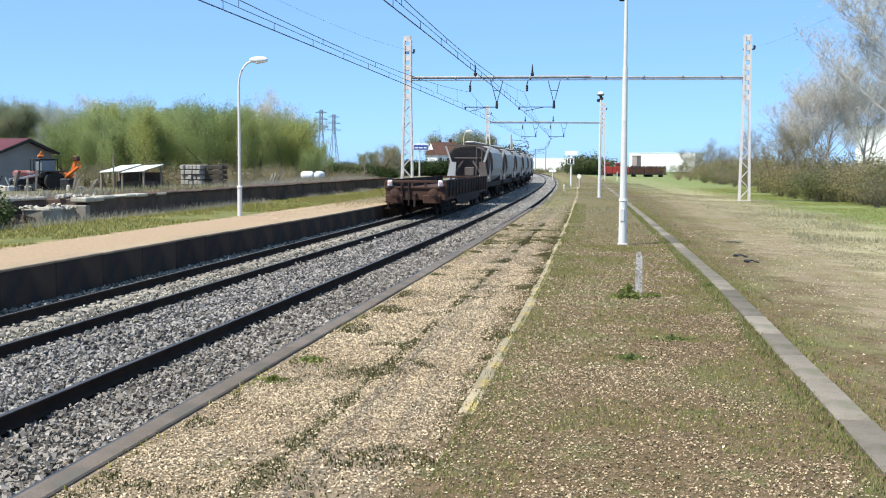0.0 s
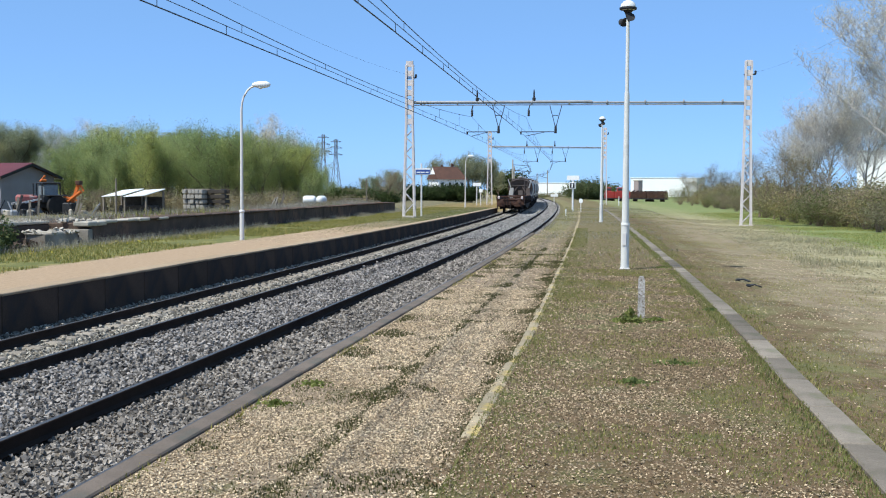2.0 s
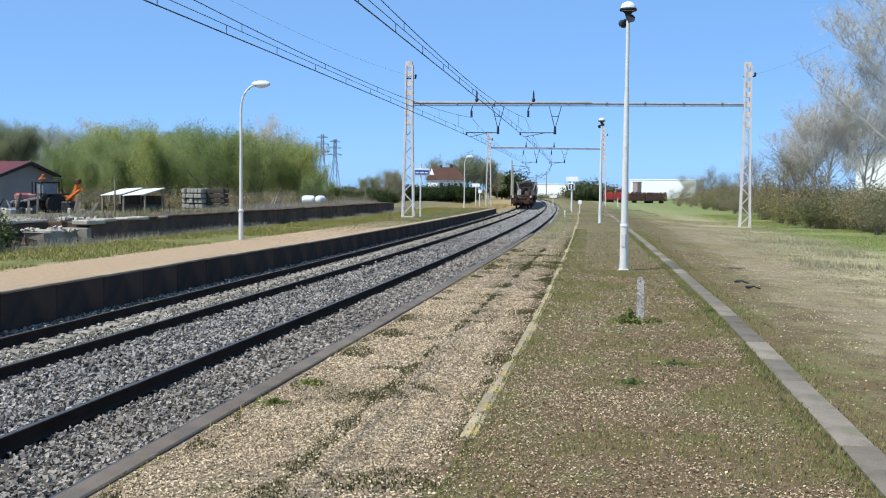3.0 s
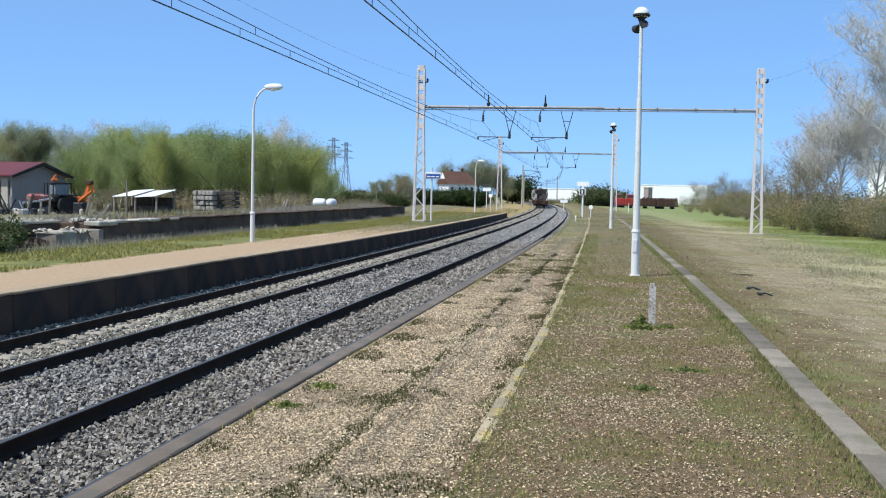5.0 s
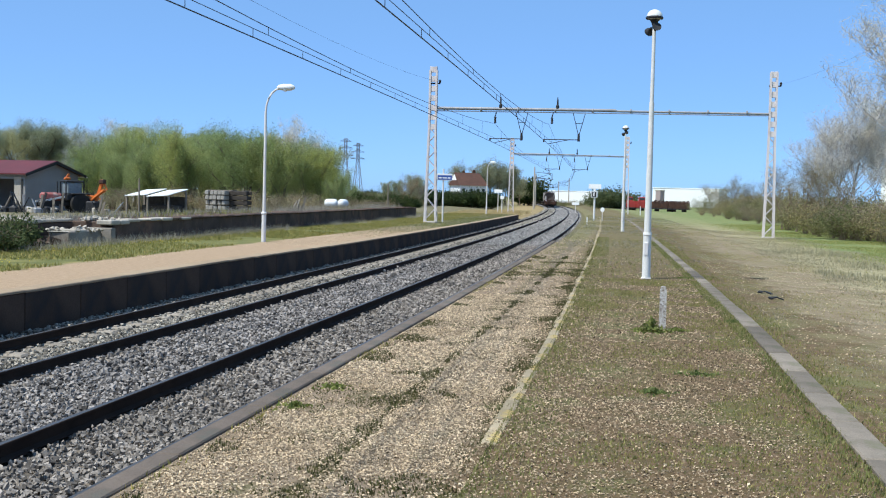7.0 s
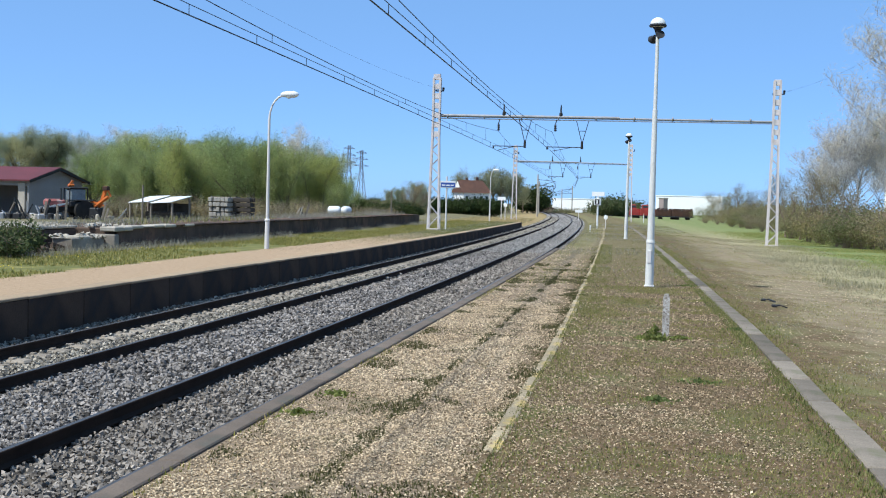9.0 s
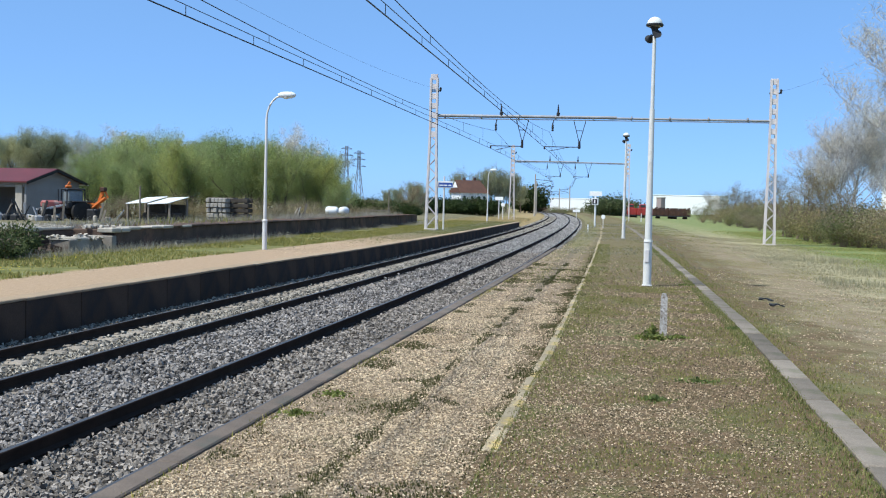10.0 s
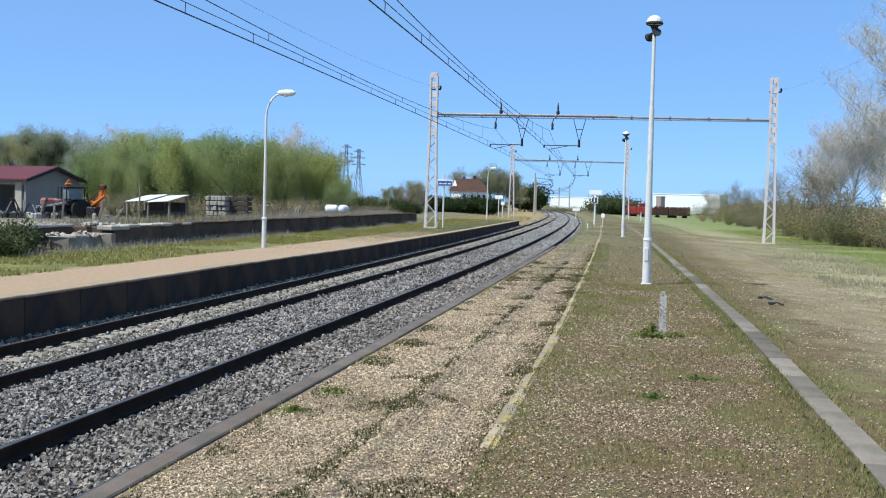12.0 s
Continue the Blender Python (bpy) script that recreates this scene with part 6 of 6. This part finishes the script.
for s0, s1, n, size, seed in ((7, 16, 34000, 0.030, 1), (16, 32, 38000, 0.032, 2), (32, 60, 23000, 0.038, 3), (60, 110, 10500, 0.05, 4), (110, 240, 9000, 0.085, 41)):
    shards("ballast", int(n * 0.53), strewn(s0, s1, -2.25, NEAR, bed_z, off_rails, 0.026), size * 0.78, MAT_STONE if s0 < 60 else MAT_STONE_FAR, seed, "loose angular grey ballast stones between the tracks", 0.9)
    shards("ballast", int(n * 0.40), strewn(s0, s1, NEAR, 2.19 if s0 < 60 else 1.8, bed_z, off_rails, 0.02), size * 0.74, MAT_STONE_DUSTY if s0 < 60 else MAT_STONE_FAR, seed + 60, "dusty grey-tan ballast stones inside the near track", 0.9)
    shards("ballast", n // 2, strewn(s0, s1, -4.47, -2.2, bed_z, off_rails, 0.022), size * 0.78, MAT_STONE_TAN, seed + 5, "loose tan-grey ballast stones round the far track", 0.9)


def bare_patch(s, o):
    """Where moss and dirt show between the pebbles."""
    return 0.55 * patch(s, o, 0.33, 1.0) + 0.45 * patch(s + 0.4 * np.sin(3 * o), o, 0.85, 2.7)


def weedy(s, o):
    """Small tufts in the gravel, thicker by the kerb, by the edging and down the middle."""
    edge = np.interp(s, [8, 10.3, 16.2, 18.6, 21.8, 26.75, 33.7, 43, 60, 93, 130], [4.55, 4.54, 4.53, 4.51, 4.48, 4.41, 4.33, 4.24, 4.08, 3.94, 3.85])
    # the last term thickens the painted wire shadow at 3.5 with moss
    near = np.exp(-((o - edge + 0.12) / 0.18) ** 2) + 0.7 * np.exp(-((o - 2.55) / 0.16) ** 2) + 2.7 * np.exp(-((o - 3.5) / 0.08) ** 2)
    return patch(s, o, 0.62, 0.6) * 0.55 + patch(s + 0.3 * np.sin(5 * o), o, 1.35, 3.1) * 0.45 + 0.16 * near


def pebbles_keep(g, s, o):
    by_zone = np.interp(o + 0.55 * np.clip((s - 9) / 37, 0, 1), [2.4, 2.7, 4.2, 4.65, 7.3, 8.0], [0.45, 1, 0.9, 0.07, 0.03, 0.03])
    return g.random(len(s)) < by_zone * np.interp(weedy(s, o), [0.68, 0.82], [1, 0.25]) * np.interp(s, [28, 62], [1, 0]) * np.interp(bare_patch(s, o), [0.2, 0.38, 0.5, 0.75], [0.1, 0.55, 0.95, 1.0])


def verge_keep(g, s, o):
    return g.random(len(s)) < 0.5 * np.interp(s, [25, 40], [1, 0.2]) * np.interp(bare_patch(s, o), [0.25, 0.5, 0.75], [0.05, 0.6, 1.0])


shards("gravel", 105000, strewn(7.3, 13, 2.42, 7.3, 0.003, pebbles_keep, 0.005), 0.0098, MAT_PEBBLE, 11, "fine beige gravel strewn on the platform", 0.7, 6)
shards("gravel", 85000, strewn(13, 24, 2.42, 7.3, 0.003, pebbles_keep, 0.005), 0.0125, MAT_PEBBLE, 12, "fine beige gravel strewn on the platform", 0.7, 6)
shards("gravel", 30000, strewn(24, 62, 2.42, 7.3, 0.003, pebbles_keep, 0.004), 0.017, MAT_PEBBLE, 13, "fine beige gravel strewn on the platform", 0.7, 6)
shards("gravel", 7000, strewn(8, 40, 7.9, 12.0, lambda s, o: np.interp(o, [7.8, 9.5, 11.5], [-0.03, -0.1, -0.18]), lambda g, s, o: g.random(len(s)) < patch(s, o, 0.25, 4.0), 0.004), 0.015, MAT_PEBBLE, 14, "scattered pale stones on the dirt track", 0.6, 6)
shards("gravel", 60000, strewn(7.3, 17, 4.55, 7.35, 0.002, verge_keep, 0.004), 0.0088, MAT_DULLPEBBLE, 18, "fine dull gravel in the mossy verge", 0.7, 6)
shards("gravel", 26000, strewn(17, 40, 4.2, 7.3, 0.002, verge_keep, 0.004), 0.0135, MAT_DULLPEBBLE, 19, "fine dull gravel in the mossy verge", 0.7, 6)
shards("rubble", 6500, strewn(24, 36.9, -21.5, -12.72, 0.885, None, 0.02), 0.03, MAT_PALE, 15, "crumbled pale concrete rubble on the dock", 0.7)
shards("rubble", 70, strewn(34.4, 38.5, -12.6, -11.5, lambda s, o: np.where(s < 36.7, 0.55, 0.85), None, 0.03), 0.075, MAT_PALE, 45, "broken pale concrete lumps on the dock's end", 0.7)
shards("rubble", 90, strewn(31, 37, -13.2, -11.7, 0.2, None, 0.06), 0.14, MAT_DOCK, 16, "crumbled masonry rubble below the dock", 0.8)


def blades(name, n, fn, height, width, mat, seed, label):
    """Upright grass blades, each a bent narrow triangle."""
    g = np.random.default_rng(seed)
    c = fn(g, n)
    n = len(c)
    h = height * g.uniform(0.4, 1.3, n)
    a = g.uniform(0, 6.283, n)
    side = np.stack([np.cos(a), np.sin(a), np.zeros(n)], 1) * (width * g.uniform(0.6, 1.4, n))[:, None]
    b_ = g.uniform(0, 6.283, n)
    tip = np.stack([np.cos(b_) * h * g.uniform(0.1, 0.7, n), np.sin(b_) * h * g.uniform(0.1, 0.7, n), h], 1)
    v = np.stack([c - side, c + side, c + tip], 1).reshape(-1, 3)
    me = bpy.data.meshes.new(name)
    me.vertices.add(3 * n)
    me.vertices.foreach_set("co", v.ravel())
    me.loops.add(3 * n)
    me.loops.foreach_set("vertex_index", np.arange(3 * n))
    me.polygons.add(n)
    me.polygons.foreach_set("loop_start", np.arange(0, 3 * n, 3))
    me.materials.append(mat)
    me.update(calc_edges=True)
    return tagged(new(name, me), label, "", "", "stuff")


def right_z(s, o):
    return np.interp(o, [7.3, 7.8, 9.5, 11.5, 14, 18, 40], [-0.004, -0.03, -0.1, -0.18, -0.28, -0.32, -0.35])


def left_z(s, o):
    return np.interp(s, [18, 29, 40, 67, 100, 122], [0.15, 0.15, 0.12, 0.08, 0.045, 0.0])


def clumps(limit, scale, seed):
    return lambda g, s, o: patch(s, o, scale, seed) + g.normal(size=len(s)) * 0.08 > limit


def along(fn, s0, s1, d0, d1):
    """Places beside a row of stones, thick near it, in uneven clumps."""
    def put(g, n):
        s = g.uniform(s0, s1, n)
        s = s[g.random(n) < 0.25 + 0.75 * (patch(s, s * 0.3, 0.37, 2.0) > 0.35)]
        d = d0 + (d1 - d0) * g.random(len(s)) ** 2.6 if abs(d0) < abs(d1) else d1 + (d0 - d1) * g.random(len(s)) ** 1.4
        o = np.array([fn(v) for v in s]) + d
        x, y = on_line(s, o)
        return np.stack([x, y, right_z(s, o)], 1)
    return put


blades("grass", 60000, strewn(6, 30, 4.65, 7.35, right_z, lambda g, s, o: bare_patch(s, o) + g.normal(size=len(s)) * 0.08 < 0.44), 0.028, 0.006, MAT_BLADE, 21, "short moss and grass growing through the gravel")
blades("grass", 120000, strewn(6, 40, 2.45, 4.6, right_z, lambda g, s, o: weedy(s, o) + g.normal(size=len(s)) * 0.06 > 0.78), 0.026, 0.008, MAT_MOSS, 42, "dark moss tufts in the gravel")
blades("grass", 26000, strewn(6, 34, 2.45, 4.5, right_z, lambda g, s, o: bare_patch(s, o) + g.normal(size=len(s)) * 0.05 < 0.31), 0.022, 0.008, MAT_MOSS, 22, "small weeds growing in the gravel")
blades("grass", 16000, along(duct_o, 6, 60, -0.34, -0.1), 0.04, 0.007, MAT_BLADE, 23, "grass fringe along the duct slabs")
blades("grass", 16000, along(duct_o, 6, 60, 0.1, 0.55), 0.035, 0.007, MAT_BLADE, 24, "grass fringe along the duct slabs")
blades("grass", 2200, strewn(6, 40, 2.36, 2.5, right_z, clumps(0.6, 0.3, 1.0)), 0.04, 0.007, MAT_BLADE, 25, "grass fringe along the kerb")
blades("grass", 22000, along(edging_o, 6, 60, 0.03, 0.6), 0.03, 0.007, MAT_BLADE, 26, "grass fringe along the yellow edging")
def thicker(limit, scale, seed, o0, o1):
    """Clumps that grow denser from o0 to o1."""
    more = clumps(limit, scale, seed)
    return lambda g, s, o: more(g, s, o) & (g.random(len(s)) < np.clip((o - o0) / (o1 - o0), 0, 1) ** 1.5)


blades("grass", 120000, strewn(24, 120, 10.5, 23, right_z, thicker(0.3, 0.11, 7.0, 13.0, 17.5)), 0.06, 0.016, MAT_MEADOW, 27, "short green meadow grass")
blades("dry_grass", 44000, strewn(26, 90, 10.8, 16.5, right_z, clumps(0.45, 0.12, 9.0)), 0.035, 0.014, MAT_STRAW, 28, "pale dry meadow grass")


def far_or_verge(limit, scale, seed):
    """Clumps that leave the worn track bare until it runs out."""
    more = clumps(limit, scale, seed)
    return lambda g, s, o: more(g, s, o) & ((o < 7.9) | (g.random(len(s)) < np.clip((s - 45) / 45, 0, 1)))


blades("grass", 30000, strewn(30, 130, 2.5, 11.0, right_z, far_or_verge(0.45, 0.17, 5.0)), 0.045, 0.014, MAT_BLADE, 43, "short grass over the far part of the platform")
blades("dry_grass", 24000, strewn(36, 130, 2.5, 11.0, right_z, far_or_verge(0.5, 0.13, 2.2)), 0.05, 0.013, MAT_GREYSTRAW, 44, "dry grass over the far part of the platform")


blades("grass", 60000, strewn(22, 121, -11.3, -7.2, left_z, clumps(0.25, 0.2, 2.0)), 0.075, 0.016, MAT_BLADE, 31, "rough grass strip behind the far platform")
blades("grass", 46000, strewn(48, 121, -7.3, -4.9, left_z, lambda g, s, o: g.random(len(s)) < 0.6 * np.clip((s - 46) / 26, 0, 1) * (0.45 + 0.55 * patch(s, o, 0.2, 3.0))), 0.04, 0.012, MAT_BLADE, 46, "thin grass spreading over the sandy platform's end")
blades("dry_grass", 16000, strewn(56, 121, -9.5, -4.9, left_z, clumps(0.35, 0.15, 6.0)), 0.05, 0.012, MAT_GREYSTRAW, 47, "short dry grass over the sandy platform's end")
blades("dry_grass", 9000, strewn(30, 97, -11.3, -10.2, left_z, clumps(0.45, 0.25, 3.0)), 0.26, 0.006, MAT_GREYSTRAW, 32, "tall dry stalks before the dock wall")
blades("dry_grass", 14000, strewn(104, 170, -14, -5.2, lambda s, o: np.full(len(s), -0.4)), 0.35, 0.03, MAT_STRAW, 33, "pale dry grass past the platform end")
blades("dry_grass", 70000, strewn(34, 115, -30, -12.5, lambda s, o: np.where((o > -15) & (s < 96), 0.8, -0.12), clumps(0.3, 0.06, 1.0)), 0.28, 0.007, MAT_GREYSTRAW, 34, "tall dry weeds in the yard")
blades("grass", 24000, strewn(40, 120, -34, -12.5, lambda s, o: np.where((o > -15) & (s < 96), 0.8, -0.12), clumps(0.5, 0.07, 4.0)), 0.26, 0.014, MAT_BLADE, 35, "green weeds in the yard")


def weed(m, seed, n=260, w=0.16, h=0.13):
    root = thing("weed", m, "low green leafy weed at the foot of a post", "weed", "weeds")
    def fn(g, k):
        a, r = g.uniform(0, 6.283, k), np.abs(g.normal(size=k)) * w
        return np.stack([np.cos(a) * r, np.sin(a) * r * 0.7, g.random(k) ** 1.5 * h * np.exp(-r / w)], 1)
    part("foliage", leaf_mesh("foliage", n, fn, 0.028, MAT_WEED, seed=seed), MAT_WEED, root)
    return root


weed(place(18.5, 5.94, 0.0), 5, 520, 0.15, 0.26)
weed(place(18.8, 6.32, 0.01), 6, 120, 0.1, 0.05)
for s, o in ((20.5, 7.3), (11.2, 2.62), (12.3, 2.7), (13.0, 5.9), (14.4, 6.4), (30.9, 6.9)):
    weed(place(s, o, 0.0), int(s * 10), 120, 0.12, 0.05)

# dark scrap on the dirt track
for s, o, ln, turn in ((27.6, 8.58, 0.32, 70), (26.1, 8.66, 0.30, 104)):
    root = thing("scrap_metal", place(s, o, -0.06, turn), "dark flat piece of scrap metal on the dirt track", "scrap metal", "scrap metal")
    part("strip", Build().bar((0, -ln / 2, 0.0), (0.03, 0, 0.05), 0.09, 0.025).bar((0.03, 0, 0.05), (-0.02, ln / 2, 0.02), 0.08, 0.025), MAT_DARK, root)
    part("lug", Build().box((0.06, ln * 0.35, 0.03), (0.12, 0.08, 0.05), bevel=0.01), MAT_DARK, root)

shards("flowers", 700, strewn(22, 38, -10.9, -8.2, 0.19, clumps(0.55, 0.12, 1.5), 0.02), 0.018, plain("yellow_petals", (0.75, 0.58, 0.04), (0.62, 0.5, 0.05), 3, 30, 0.7, relief=0), 41, "small yellow flowers in the grass strip", 0.6, 6)

blades("dry_grass", 9000, strewn(34, 66, 11.2, 15.0, right_z, clumps(0.72, 0.16, 3.3)), 0.16, 0.012, MAT_STRAW, 36, "straw-coloured tussocks in the meadow")

blades("grass", 5000, along(edging_o, 6, 50, -0.05, -0.2), 0.022, 0.007, MAT_MOSS, 37, "moss along the yellow edging")
blades("dry_grass", 26000, strewn(9, 48, 8.0, 12.5, right_z, clumps(0.6, 0.3, 1.1)), 0.025, 0.006, MAT_GREYSTRAW, 38, "thin dry grass on the dirt track")
blades("grass", 26000, strewn(9, 48, 7.9, 12.5, right_z, clumps(0.66, 0.23, 4.4)), 0.025, 0.006, MAT_BLADE, 39, "thin green grass on the dirt track")
shards("gravel", 9000, strewn(20, 60, -7.1, -4.75, left_z, None, 0.003), 0.015, MAT_PEBBLE, 17, "fine pale grit on the sandy platform", 0.6, 6)


def motions():
    for ob, ahead, length in TRAIN:
        walk(ob, [(t, wagon_pose(s + ahead, length)) for t, s in TAIL])


motions()
